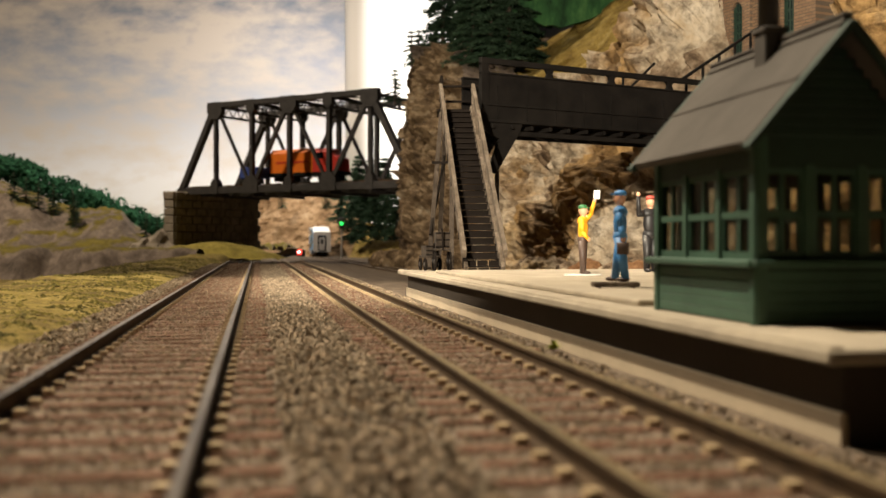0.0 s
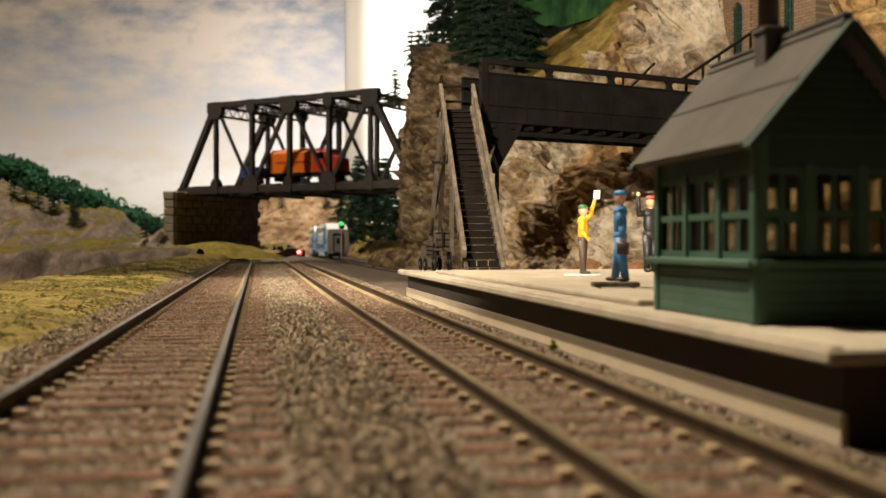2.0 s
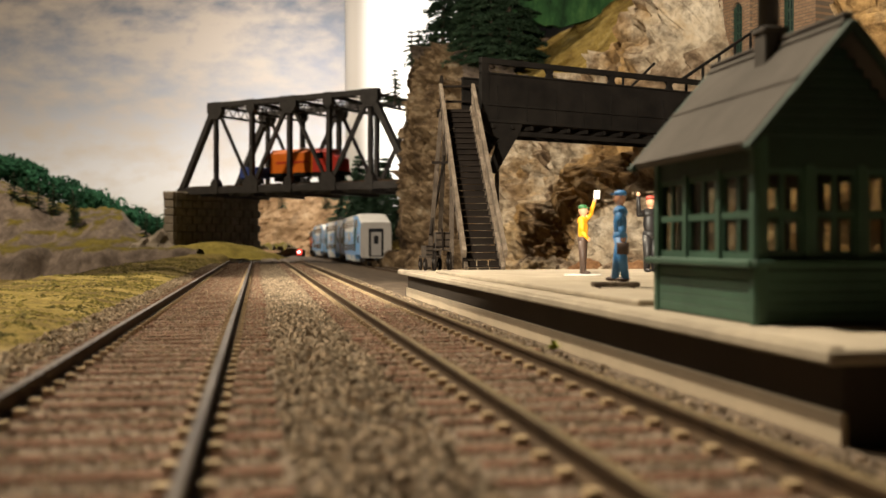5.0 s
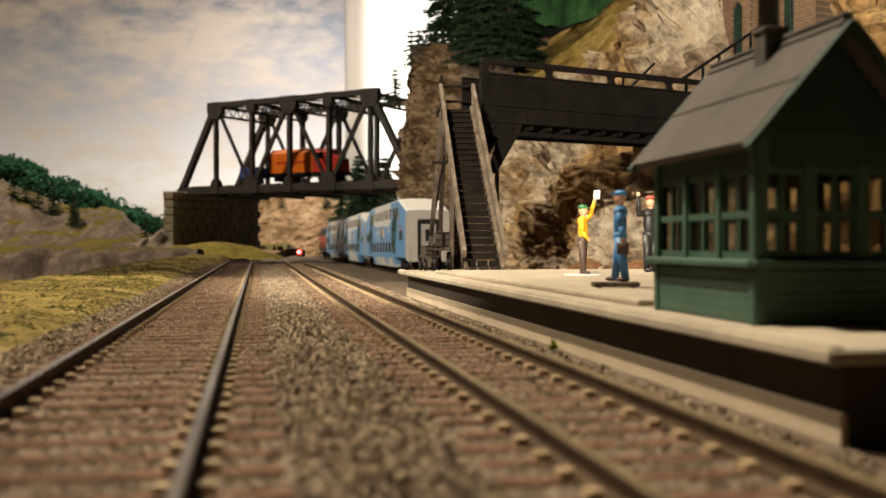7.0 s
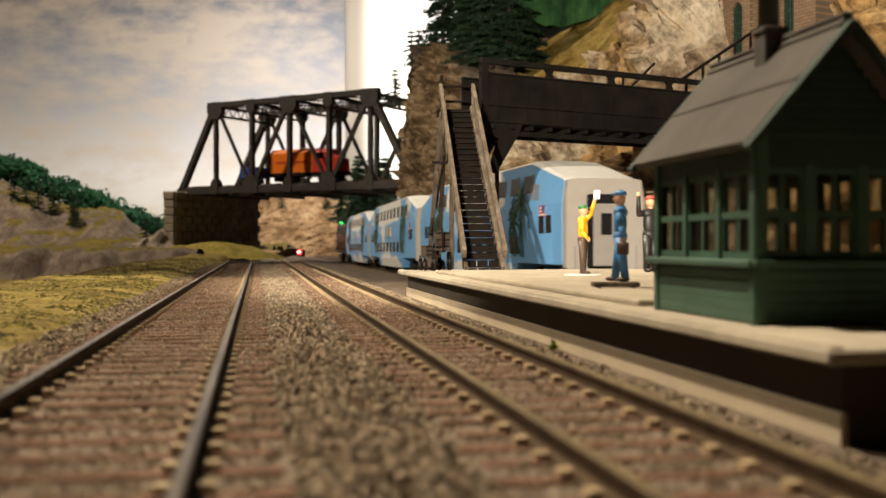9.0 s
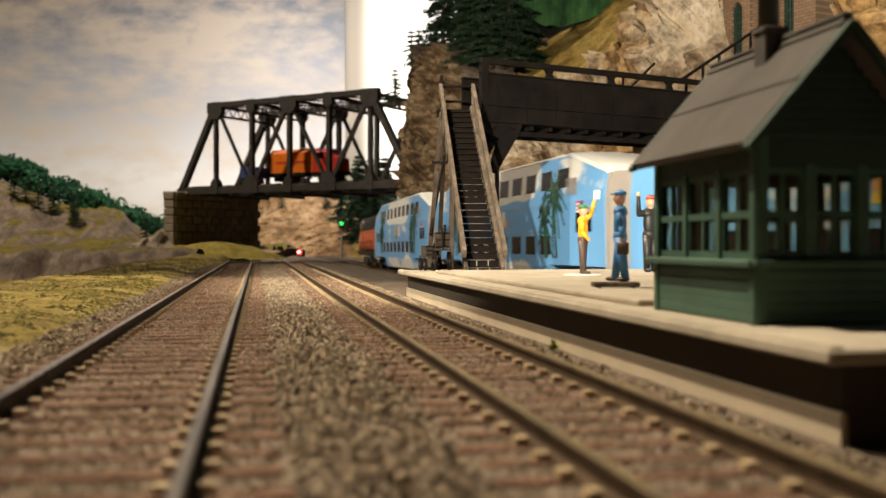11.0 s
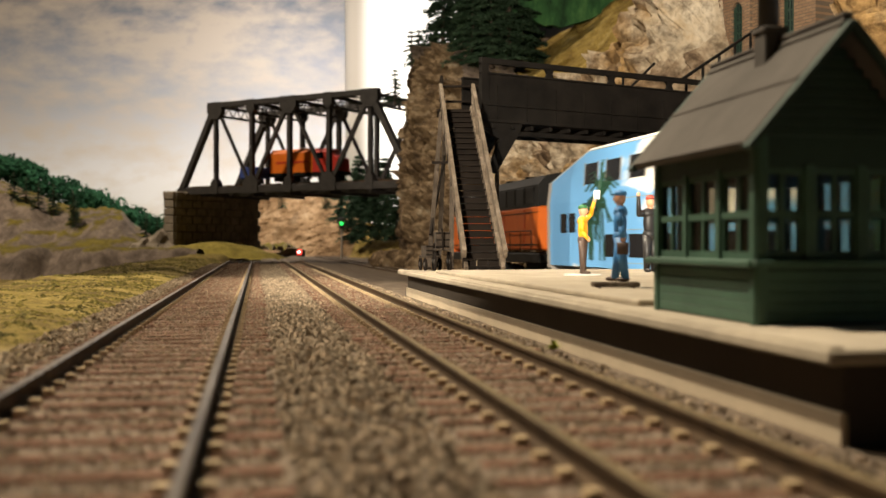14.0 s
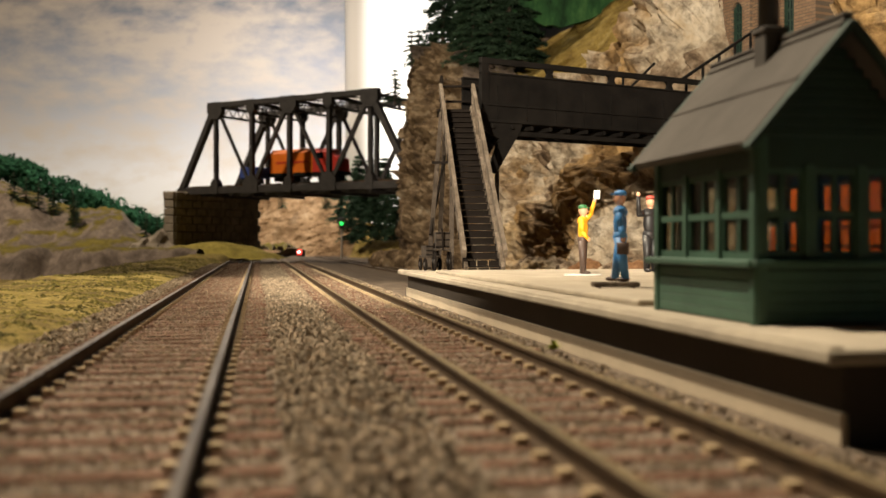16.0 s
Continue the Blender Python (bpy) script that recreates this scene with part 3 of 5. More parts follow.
    # gables and roof
    ZE, ZR, OV = 19.1, 32.2, 2.5
    hw = W / 2 + OV
    k = (ZR - ZE) / hw
    for y0 in (0.05, L - 0.95):
        bm = bmesh.new()
        prism(bm, [(0, H - 0.3), (W, H - 0.3), (W / 2, H - 0.3 + k * W / 2)], y0, y0 + 0.9)
        part("gable", bm, M_green_dark, top)
        yy = -0.1 if y0 < 5 else L + 0.1
        for i in range(9):
            z = H + i * 1.05
            half = (W / 2) * (1 - (z - H + .6) / (k * W / 2))
            if half > 0.6:
                bm = bmesh.new()
                beam(bm, (W / 2 - half, yy, z + .45), (W / 2 + half, yy, z + .45), 0.3, 0.92, 0.05)
                part("gable_board", bm, M_green_dark, top)
    for sg in (-1, 1):
        bm = bmesh.new()
        e = Vector((W / 2 + sg * hw, 0, ZE))
        r = Vector((W / 2 - sg * 0.2, 0, ZR + 0.2))
        th = 1.0
        nrm = Vector((sg * k, 0, 1)).normalized() * th
        prism(bm, [(e.x, e.z), (r.x, r.z), (r.x - nrm.x, r.z - nrm.z - .2), (e.x - nrm.x, e.z - nrm.z)], -OV, L + OV)
        part("roof", bm, M_roof, top, "matt grey felt roof slope")
        bm = bmesh.new()
        m = e.lerp(r, 0.5) + Vector((sg * k, 0, 1)).normalized() * 0.05
        beam(bm, (m.x, -OV, m.z), (m.x, L + OV, m.z), 0.5, 0.3, 0.05, up=(sg * k, 0, 1))
        part("felt_seam", bm, M_roof, top)
        for yv in (-OV - 0.3, L + OV + 0.3):
            bm = bmesh.new()
            beam(bm, (e.x, yv, ZE - 0.75), (W / 2, yv, ZR - 0.6), 0.7, 1.5, 0.1, up=(0, 1, 0))
            part("bargeboard", bm, M_green_dark, top)
    bm = bmesh.new()
    beam(bm, (W / 2, -OV, ZR + .35), (W / 2, L + OV, ZR + .35), 1.2, 0.5, 0.15)
    part("ridge_cap", bm, M_roof, top)
    ch = thing("chimney", at(0, 0, 0))
    ch.parent = top
    bm = bmesh.new()
    box(bm, (W / 2 - 1.0, 12.6, 30.6), (2.7, 2.9, 6.0), None, 0.15)
    box(bm, (W / 2 - 1.0, 12.6, 33.7), (3.2, 3.4, 0.7), None, 0.15)
    part("chimney_base", bm, M_roof, ch, "square grey chimney base")
    bm = bmesh.new()
    rod(bm, (W / 2 - 1.2, 12.6, 33.9), (W / 2 - 1.2, 12.6, 46), 1.25, 1.15, 14)
    rod(bm, (W / 2 - 1.2, 12.6, 43), (W / 2 - 1.2, 12.6, 43.6), 1.5, 1.5, 14)
    part("stovepipe", bm, M_black, ch, "black round stovepipe", True)
    return top


depot()


# ---- stair tower and footbridge ----
M_postwood = speckled("dark_weathered_post", [(0.3, (0.022, 0.016, 0.012)), (0.5, (0.05, 0.038, 0.028)), (0.7, (0.09, 0.07, 0.054))], 160, 1200, bump=0.12)


def stairs():
    top = thing("footbridge_stairs", at(12.4, 311, PLAT), "weathered timber staircase with dark treads and grey-brown handrails", "staircase")
    rise, run, n = 59.0, 85.0, 26
    dx = -7.2
    w = 11.0

    def pt(k, side=0.0, up=0.0):
        return Vector((dx * k + side, run * k, rise * k + up))

    for sg in (-1, 1):
        bm = bmesh.new()
        beam(bm, pt(0, sg * w / 2, 0.6), pt(1, sg * w / 2, 0.6), 1.2, 3.0, 0.1)
        part("stringer", bm, M_wood, top)
        bm = bmesh.new()
        beam(bm, pt(-0.01, sg * (w / 2 + .6), 6.2), pt(1.0, sg * (w / 2 + .6), 9.2), 1.3, 2.9, 0.12)
        part("handrail", bm, M_wood, top, "grey-brown weathered plank handrail")
        for i in range(7):
            k = 0.02 + i / 6.6
            bm = bmesh.new()
            beam(bm, pt(k, sg * (w / 2 + .2), 0), pt(k, sg * (w / 2 + .2), 6.6 + 2.6 * k), 0.9, 1.5, 0.08, up=(1, 0, 0))
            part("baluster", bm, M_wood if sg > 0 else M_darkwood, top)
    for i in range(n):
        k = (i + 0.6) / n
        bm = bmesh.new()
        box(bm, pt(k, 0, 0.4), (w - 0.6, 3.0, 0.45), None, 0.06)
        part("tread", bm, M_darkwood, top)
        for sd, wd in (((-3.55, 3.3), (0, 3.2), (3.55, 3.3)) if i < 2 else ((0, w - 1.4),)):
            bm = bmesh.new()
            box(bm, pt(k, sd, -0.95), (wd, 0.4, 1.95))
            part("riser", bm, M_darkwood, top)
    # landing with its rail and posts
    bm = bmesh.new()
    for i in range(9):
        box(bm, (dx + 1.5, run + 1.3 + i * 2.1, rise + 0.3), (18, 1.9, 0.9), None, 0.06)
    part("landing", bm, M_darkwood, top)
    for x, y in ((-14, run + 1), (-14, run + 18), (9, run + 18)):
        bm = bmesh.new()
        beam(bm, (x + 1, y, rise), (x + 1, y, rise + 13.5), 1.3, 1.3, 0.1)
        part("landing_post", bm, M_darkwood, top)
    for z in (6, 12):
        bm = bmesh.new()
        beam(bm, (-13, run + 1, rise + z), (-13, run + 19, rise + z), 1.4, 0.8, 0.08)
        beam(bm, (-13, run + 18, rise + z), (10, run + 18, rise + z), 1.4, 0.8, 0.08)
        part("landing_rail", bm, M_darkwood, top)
    for (x0, y0), (x1, y1) in (((-17.5, 60), (-13.0, run + 2)), ((-14, 74), (-11.5, run + 14)), ((9, run + 18), (9, run + 18)), ((-9.5, 52), (-9.0, run - 12))):
        bm = bmesh.new()
        beam(bm, (x0, y0, 0), (x1, y1, rise - (0 if y1 > run else 8)), 1.7, 1.7, 0.1, up=(0, 1, 0))
        part("tower_post", bm, M_postwood, top)
    bm = bmesh.new()
    beam(bm, (-16.5, 66, 38), (-8.5, 66, 38), 0.8, 1.0)
    beam(bm, (-17, 62, 12), (-11.5, run + 8, 44), 0.8, 0.9)
    part("brace", bm, M_darkwood, top)
    return top


stairs()


def footbridge():
    # from the landing over the back track into the cliff
    a, b = Vector((15.0, 404, 0)), Vector((125.0, 467, 0))
    d = (b - a)
    L = d.length
    ang = math.degrees(math.atan2(d.y, d.x))
    top = thing("footbridge", at(a.x, a.y, 60, ang), "black plate-sided footbridge with slotted railings over the back track", "footbridge")
    Wd = 15.0
    for yy in (0.0, Wd):
        side = thing("side", at(0, 0, 0))
        side.parent = top
        bm = bmesh.new()
        box(bm, (L / 2, yy, 11.9), (L, 0.9, 18.0), None, 0.05)
        part("plate", bm, M_girder, side)
        near = yy == 0.0
        for z, h in ((2.8, 1.0), (21.2, 0.7), (25.9, 2.2), (9.0, .5)):
            if z > 25 and not near:
                continue
            bm = bmesh.new()
            beam(bm, (0, yy - .3, z), (L, yy - .3, z), 1.9, h, 0.08)
            part("flange", bm, M_girder, side)
        n = 4
        for i in range(n + 1 if near else 0):
            x = L * i / n + (1.2 if i == 0 else 0)
            bm = bmesh.new()
            prism(bm, [(x - 2.9, 21.3), (x - 1.7, 21.9), (x - 1.2, 23.2), (x - 1.7, 24.3), (x - 2.9, 25.0), (x + 2.9, 25.0), (x + 1.7, 24.3), (x + 1.2, 23.2), (x + 1.7, 21.9), (x + 2.9, 21.3)], -0.9, 0.4)
            part("rail_post", bm, M_girder, side)
        for i in range(9):
            x = L * (i + .5) / 9
            bm = bmesh.new()
            box(bm, (x, yy - .6, 10.0), (0.6, 0.5, 13.5))
            part("stiffener", bm, M_girder, side)
    bm = bmesh.new()
    for i in range(36):
        box(bm, (L * (i + .5) / 36, Wd / 2, 3.6), (L / 36 - .3, Wd, 0.8))
    part("deck", bm, M_darkwood, top)
    for i in range(14):
        bm = bmesh.new()
        box(bm, (L * (i + .5) / 14, Wd / 2, 0.8), (1.3, Wd + 3, 1.6), None, 0.06)
        part("cross_beam", bm, M_girder, top)
    for yy in (1.2, Wd - 1.2):
        bm = bmesh.new()
        beam(bm, (12, yy, -1.4), (L, yy, -1.4), 1.2, 1.8)
        part("stringer", bm, M_girder, top)
    bm = bmesh.new()
    box(bm, (1.0, 0, 13.5), (3.4, 2.2, 27.4), None, 0.15)
    part("end_post", bm, M_girder, top)
    bm = bmesh.new()
    prism(bm, [(0.5, 3), (19, 3), (17.5, -1.0), (6.5, -17.5), (2.5, -17.5), (8.0, -4.0), (0.5, -1.0)], -0.4, 1.0)
    part("knee_brace", bm, M_girder, top)
    bm = bmesh.new()
    prism(bm, [(0.5, 3), (19, 3), (17.5, -1.0), (6.5, -17.5), (2.5, -17.5), (8.0, -4.0), (0.5, -1.0)], Wd - 1.0, Wd + 0.4)
    part("knee_brace", bm, M_girder, top)
    return top


footbridge()


def slope_railing():
    """The handrail that climbs from the footbridge to the brick building."""
    top = thing("slope_railing", at(0, 0, 0), "dark timber handrail climbing the rock to the brick building", "railing")
    p, q = Vector((106, 465, 88)), Vector((149, 494, 117))
    bm = bmesh.new()
    beam(bm, p, q, 1.3, 1.2, 0.08)
    part("rail", bm, M_girder, top)
    bm = bmesh.new()
    beam(bm, p - Vector((0, 0, 11)), q - Vector((0, 0, 11)), 3.5, 2.2, 0.08)
    part("rail", bm, M_girder, top)
    for i in range(5):
        c = p.lerp(q, (i + .3) / 4.8)
        bm = bmesh.new()
        beam(bm, c, c - Vector((0, 0, 12)), 1.1, 1.1)
        part("post", bm, M_girder, top)
    bm = bmesh.new()
    beam(bm, (81, 470, 82), (96, 474, 97), 1.0, 1.0)
    beam(bm, (81, 470, 82), (81, 470, 92), 1.0, 1.0)
    part("brace", bm, M_girder, top)


slope_railing()


# ---- cliff ----
def cliff_line(s):
    """Foot of the cliff along the back track; s runs from its far corner to behind the station."""
    y = 1185 - s
    return curve_at(y) + 34 - 9 * smooth(880, 1100, y), y


def cliff_top(y):
    """Height of the cliff: a tall far corner, a lower middle, a high crag and a ledge for the brick building."""
    z = float(np.interp(y, [-800, 300, 400, 425, 535, 560, 610, 645, 840, 1000, 1075, 1200], [190, 190, 140, 96, 98, 205, 205, 138, 132, 165, 222, 226]))
    return z + 7 * fbm(y * 0.012, 2, 1, 3)


def rock_bulge(p, amp):
    q = p * 0.011
    v = noise.voronoi(q * 1.6)[0]
    crag = (v[1] - v[0]) * 1.0
    rid = 1 - abs(noise.noise(q * 2.1))
    fine = fbm(p.x * 0.06, p.y * 0.06, p.z * 0.08, 5)
    mid = fbm(p.x * 0.02, p.y * 0.02, p.z * 0.022, 4)
    return amp * (0.9 * mid + 0.5 * crag + 0.35 * rid - 0.7 + 0.55 * fine + 0.3 * fbm(p.x * 0.17, p.y * 0.17, p.z * 0.17, 4))


def cliff():
    ns, nv = 430, 120
    vs, fs = [], []
    ss = np.concatenate([np.linspace(-130, 0, 34)[:-1], np.linspace(0, 800, 320)[:-1], np.linspace(800, 1900, ns - 33 - 319)])
    for s in ss:
        if s < 0:
            x0, y0 = cliff_line(0)
            x, y = x0 - s * 1.0, y0 - s * 0.42
            nx, ny = -0.42, 0.9
        else:
            x, y = cliff_line(s)
            nx, ny = -0.98, -0.18
        zt = cliff_top(y)
        for j in range(nv):
            v = j / (nv - 1)
            if v < 0.72:
                w = v / 0.72
                z = -16 + (zt + 16) * w
                back = 16 * w + 26 * smooth(0.25, 0.6, w) * smooth(900, 600, y) + 14 * smooth(0.6, 1, w)
            else:
                w = (v - 0.72) / 0.28
                z = zt + 14 * w
                back = 30 + 26 * smooth(900, 600, y) + (60 + 160 * smooth(1080, 1120, y) + 160 * smooth(900, 800, y)) * w
            if s < 0:
                back = min(back, 30) + (8 * w if v >= 0.72 else 0)
            base = Vector((x - nx * back, y - ny * back, z))
            amp = 15 if v < 0.72 else 15 * (1 - w) + 5
            amp *= 0.35 + 0.65 * smooth(-16, 25, z)
            b = rock_bulge(base, amp * 1.35)
            if y > 820:
                # rounded lumps on the far brown crag
                b += 9 * smooth(820, 880, y) * (0.45 - noise.voronoi(Vector((base.x * .05, base.y * .05, base.z * .042)))[0][0])
            if z < 62:
                b = min(b, 4.0 + 12 * smooth(55, 62, z))
            vs.append((base.x + nx * b, base.y + ny * b, z + (b * 0.35 if v > 0.1 else 0)))
    w = nv
    for i in range(len(ss) - 1):
        for j in range(nv - 1):
            a = i * w + j
            fs.append((a, a + w, a + w + 1, a + 1))
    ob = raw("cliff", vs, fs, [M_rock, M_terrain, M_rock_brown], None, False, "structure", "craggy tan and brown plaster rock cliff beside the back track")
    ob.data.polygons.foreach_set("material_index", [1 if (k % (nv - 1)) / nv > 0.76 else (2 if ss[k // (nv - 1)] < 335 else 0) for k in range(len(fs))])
    return ob


cliff()


# ---- truss bridge ----
def truss_bridge():
    ang = math.degrees(math.atan2(-32.5, 55.0))
    top = thing("truss_bridge", at(-365, 1460, 0, ang), "black steel through-truss railway bridge on a stone abutment", "bridge")
    P, ZB, ZT, WD = 63.9, 88.0, 204.0, 108.0
    n = 6
    for yy in (0.0, WD):
        tr = thing("truss", at(0, 0, 0))
        tr.parent = top

        def member(name, p, q, w, h):
            bm = bmesh.new()
            beam(bm, (p[0], yy, p[1]), (q[0], yy, q[1]), w, h, 0.3, up=(0, 1, 0))
            part(name, bm, M_black, tr)
        member("bottom_chord", (-6, ZB), (n * P + 6, ZB), 9, 8)
        member("top_chord", (P, ZT), ((n - 1) * P, ZT), 7, 8)
        member("end_post", (0, ZB), (P, ZT), 8, 8)
        member("end_post", (n * P, ZB), ((n - 1) * P, ZT), 8, 8)
        for i in range(1, n):
            member("vertical", (i * P, ZB), (i * P, ZT), 6.0 if i in (2, 3, 4) else 5, 6)
        for i, j, w in ((1, 2, 3.6), (3, 2, 5.6), (3, 4, 4.2), (5, 4, 5.6)):
            member("diagonal", (i * P, ZT), (j * P, ZB), w, 4)
        for i in range(1, n):
            # broad plates where the diagonals meet, narrow ones between
            g = 13 if i % 2 else 7
            bm = bmesh.new()
            prism(bm, [(i * P - g, ZT + 4), (i * P + g, ZT + 4), (i * P + g, ZT - 10), (i * P + g * .5, ZT - 11 - g * .6), (i * P - g * .5, ZT - 11 - g * .6), (i * P - g, ZT - 10)], yy - 4.3, yy + 4.3)
            part("gusset", bm, M_black, tr)
            g = 6 if i % 2 else 13
            bm = bmesh.new()
            prism(bm, [(i * P - g, ZB - 5), (i * P + g, ZB - 5), (i * P + g, ZB + 10), (i * P + g * .5, ZB + 12 + g * .5), (i * P - g * .5, ZB + 12 + g * .5), (i * P - g, ZB + 10)], yy - 5, yy + 5)
            part("gusset", bm, M_black, tr)
    for i in range(1, n):
        bm = bmesh.new()
        beam(bm, (i * P, 0, ZT - 1), (i * P, WD, ZT - 1), 4, 4)
        beam(bm, (i * P, 0, ZT - 14), (i * P, WD, ZT - 14), 3, 3)
        m = 13
        for k in range(m):
            y0, y1 = WD * k / m, WD * (k + 1) / m
            beam(bm, (i * P, y0, ZT - 1 if k % 2 else ZT - 14), (i * P, y1, ZT - 14 if k % 2 else ZT - 1), 1.2, 1.2)
        part("portal_strut", bm, M_black, top)
    for i in range(1, n - 1):
        bm = bmesh.new()
        beam(bm, (i * P, 0, ZT), ((i + 1) * P, WD, ZT), 3, 2)
        beam(bm, (i * P, WD, ZT), ((i + 1) * P, 0, ZT), 3, 2)
        part("lateral_brace", bm, M_black, top)
    for i in range(0, n + 1):
        bm = bmesh.new()
        beam(bm, (i * P, -2, ZB - 3), (i * P, WD + 2, ZB - 3), 5, 13)
        part("floor_beam", bm, M_black, top)
    for yy in (22, 40, 68, 86):
        bm = bmesh.new()
        beam(bm, (-8, yy, ZB - 2), (n * P + 8, yy, ZB - 2), 4, 10)
        part("stringer", bm, M_black, top)
        bm = bmesh.new()
        beam(bm, (-8, yy, ZB + 7.2), (n * P + 8, yy, ZB + 7.2), 1.6, 2.1)
        part("rail", bm, M_rail_side, top)
    for i in range(124):
        bm = bmesh.new()
        box(bm, (-4 + (i // 2) * (n * P + 8) / 62, 31 if i % 2 else 77, ZB + 4.6), (2.6, 36, 3))
        part("bridge_tie", bm, M_tie, top)
    return top


truss_bridge()


def abutment():
    ang = math.degrees(math.atan2(-32.5, 55.0))
    top = thing("abutment", at(-357, 1455, 0, ang), "dark stone block abutment under the bridge end", kind="structure")
    bm = bmesh.new()
    box(bm, (-5, 60, 35), (18, 176, 100), None, 1.5)
    part("core", bm, M_mortar, top)
    r = random.Random(11)
    for row in range(9):
        z = -12 + row * 11
        for col in range(9):
            y = max(-27.5, -27 + col * 19.5 - (row % 2) * 8)
            y1 = min(147.5, -8.4 + col * 19.5 - (row % 2) * 8)
            bm = bmesh.new()
            box(bm, (5.5, (y + y1) / 2, z + 5.2), (3.0 + r.uniform(0, 1.5), y1 - y, 10.2), None, 0.8)
            part("stone", bm, M_abut, top)
        for col in range(1):
            bm = bmesh.new()
            box(bm, (-5, -28.6, z + 5.2), (19.2, 2.6 + r.uniform(0, 1.4), 10.2), None, 0.8)
            part("stone", bm, M_abut, top)
    bm = bmesh.new()
    box(bm, (-6, 60, 84), (22, 180, 7), None, 1.5)
    part("cap", bm, M_abut, top)


abutment()


# ---- rocks, hills and woods ----
def boulder(name, x, y, z, r, material, seed, squash=0.75, label="", cat="boulder"):
    bm = bmesh.new()
    bmesh.ops.create_icosphere(bm, subdivisions=3, radius=1.0)
    for v in bm.verts:
        d = v.co.normalized()
        k = 1 + 0.35 * noise.noise(d * 1.7 + Vector((seed, 0, 0))) + 0.22 * noise.noise(d * 4.1 + Vector((0, seed, 0)))
        vv = noise.voronoi(d * 1.9 + Vector((seed, seed, 0)))[0]
        k += 0.22 * (vv[1] - vv[0])
        v.co = Vector((d.x * r * k, d.y * r * k, d.z * r * k * squash))
    ob = part(name, bm, material)
    ob.matrix_world = at(x, y, z, seed * 40)
    tagged(ob, label or "rough broken plaster rock lying at the cliff foot", cat, "rocks at the cliff foot")
    return ob


for i, (x, y, r, mt) in enumerate(((72, 540, 9, M_rock_red), (66, 558, 8, M_rock), (88, 472, 9, M_rock_red), (84, 486, 7, M_rock_red), (80, 502, 8, M_rock), (95, 462, 8, M_rock_red),
                                   (60, 590, 9, M_rock), (52, 622, 9, M_rock), (104, 446, 9, M_rock))):
    boulder("boulder", x + 3, y, 0, r, mt, i + 1)
for i, (x, y, r) in enumerate(((-66, 1165, 16), (-80, 1195, 13), (-52, 1150, 14), (-88, 1230, 10))):
    boulder("boulder", x + 10, y - 10, -4, r * .8, M_rock_brown, i + 20, 1.0, "dark weathered rock beside the back track")
for i, (x, y, r, z) in enumerate(((-412, 1440, 17, 4), (-392, 1420, 14, 0), (-385, 1445, 22, 10), (-430, 1465, 12, 2), (-372, 1412, 11, 0))):
    boulder("boulder", x, y, z, r, M_abut, i + 40, 1.1, "grey-brown rock beside the stone abutment")


def px_profile(px):
    xs = [-900, -400, 0, 60, 100, 150, 190, 220, 240, 270, 300, 460]
    zs = [260, 190, 121, 97, 81, 69, 72, 60, 41, 26, 19, 0]
    return float(np.interp(px, xs, zs))


def hill_z(x, y):
    px = 784 + 1847 * x / y
    crest = px_profile(px)
    low = 9 + 3 * fbm(x * 0.01, y * 0.01, 4, 3)
    rise = smooth(1500, 1640, y + 30 * fbm(x * 0.012, 3, y * 0.006, 3))
    z = -34 + (34 + low) * smooth(1255, 1300, y + 22 * fbm(x * 0.02, 1, 1, 3))
    z += rise * max(0, crest - low) * (0.82 + 0.18 * smooth(1640, 1760, y))
    z += 8 * fbm(x * 0.035, y * 0.035, 7, 6) * (0.35 + rise)
    return z


grid_mesh("hill", list(np.linspace(-1500, -306, 190)), list(np.linspace(1235, 2200, 110)), hill_z, M_terrain, label="rocky hillside with olive grass on its terraces")


def rock_sheet(name, a, b, z0, top, seed, label, material, n=70, m=34, lean=25, amp=9):
    """A leaning rock face between two points of the plan."""
    a, b = Vector((*a, 0)), Vector((*b, 0))
    d = (b - a).normalized()
    nr = Vector((d.y, -d.x, 0))
    vs, fs = [], []
    for i in range(n):
        k = i / (n - 1)
        for j in range(m):
            w = j / (m - 1)
            zt = top(k)
            p = a.lerp(b, k) - nr * lean * w + Vector((0, 0, z0 + (zt - z0) * w))
            p += nr * rock_bulge(p + Vector((seed * 131, 0, 0)), amp)
            vs.append(tuple(p))
    for i in range(n - 1):
        for j in range(m - 1):
            q = i * m + j
            fs.append((q, q + m, q + m + 1, q + 1))
    return raw(name, vs, fs, material, None, False, "structure", label)


rock_sheet("rock_face", (-470, 2260), (-190, 2120), -10, lambda k: 125 + 25 * math.sin(k * 5), 3, "tan rock face beyond the bridge", M_rock_tan, lean=90, amp=8)
rock_sheet("grass_slope", (-190, 2000), (20, 1700), -14, lambda k: 60 - 10 * k, 5, "dry tan grass slope beyond the bridge", M_slope, lean=130, amp=8)
rock_sheet("far_bank", (-260, 2330), (160, 2180), -14, lambda k: 48 + 14 * math.sin(k * 9), 6, "olive bank at the foot of the backdrop", M_slope, lean=60, amp=8)
# grass above the cliff
rock_sheet("upper_slope", (-22, 1072), (225, 640), 120, lambda k: 238 + 70 * k, 8, "olive grass slope above the cliff", M_slope, lean=150, amp=8)


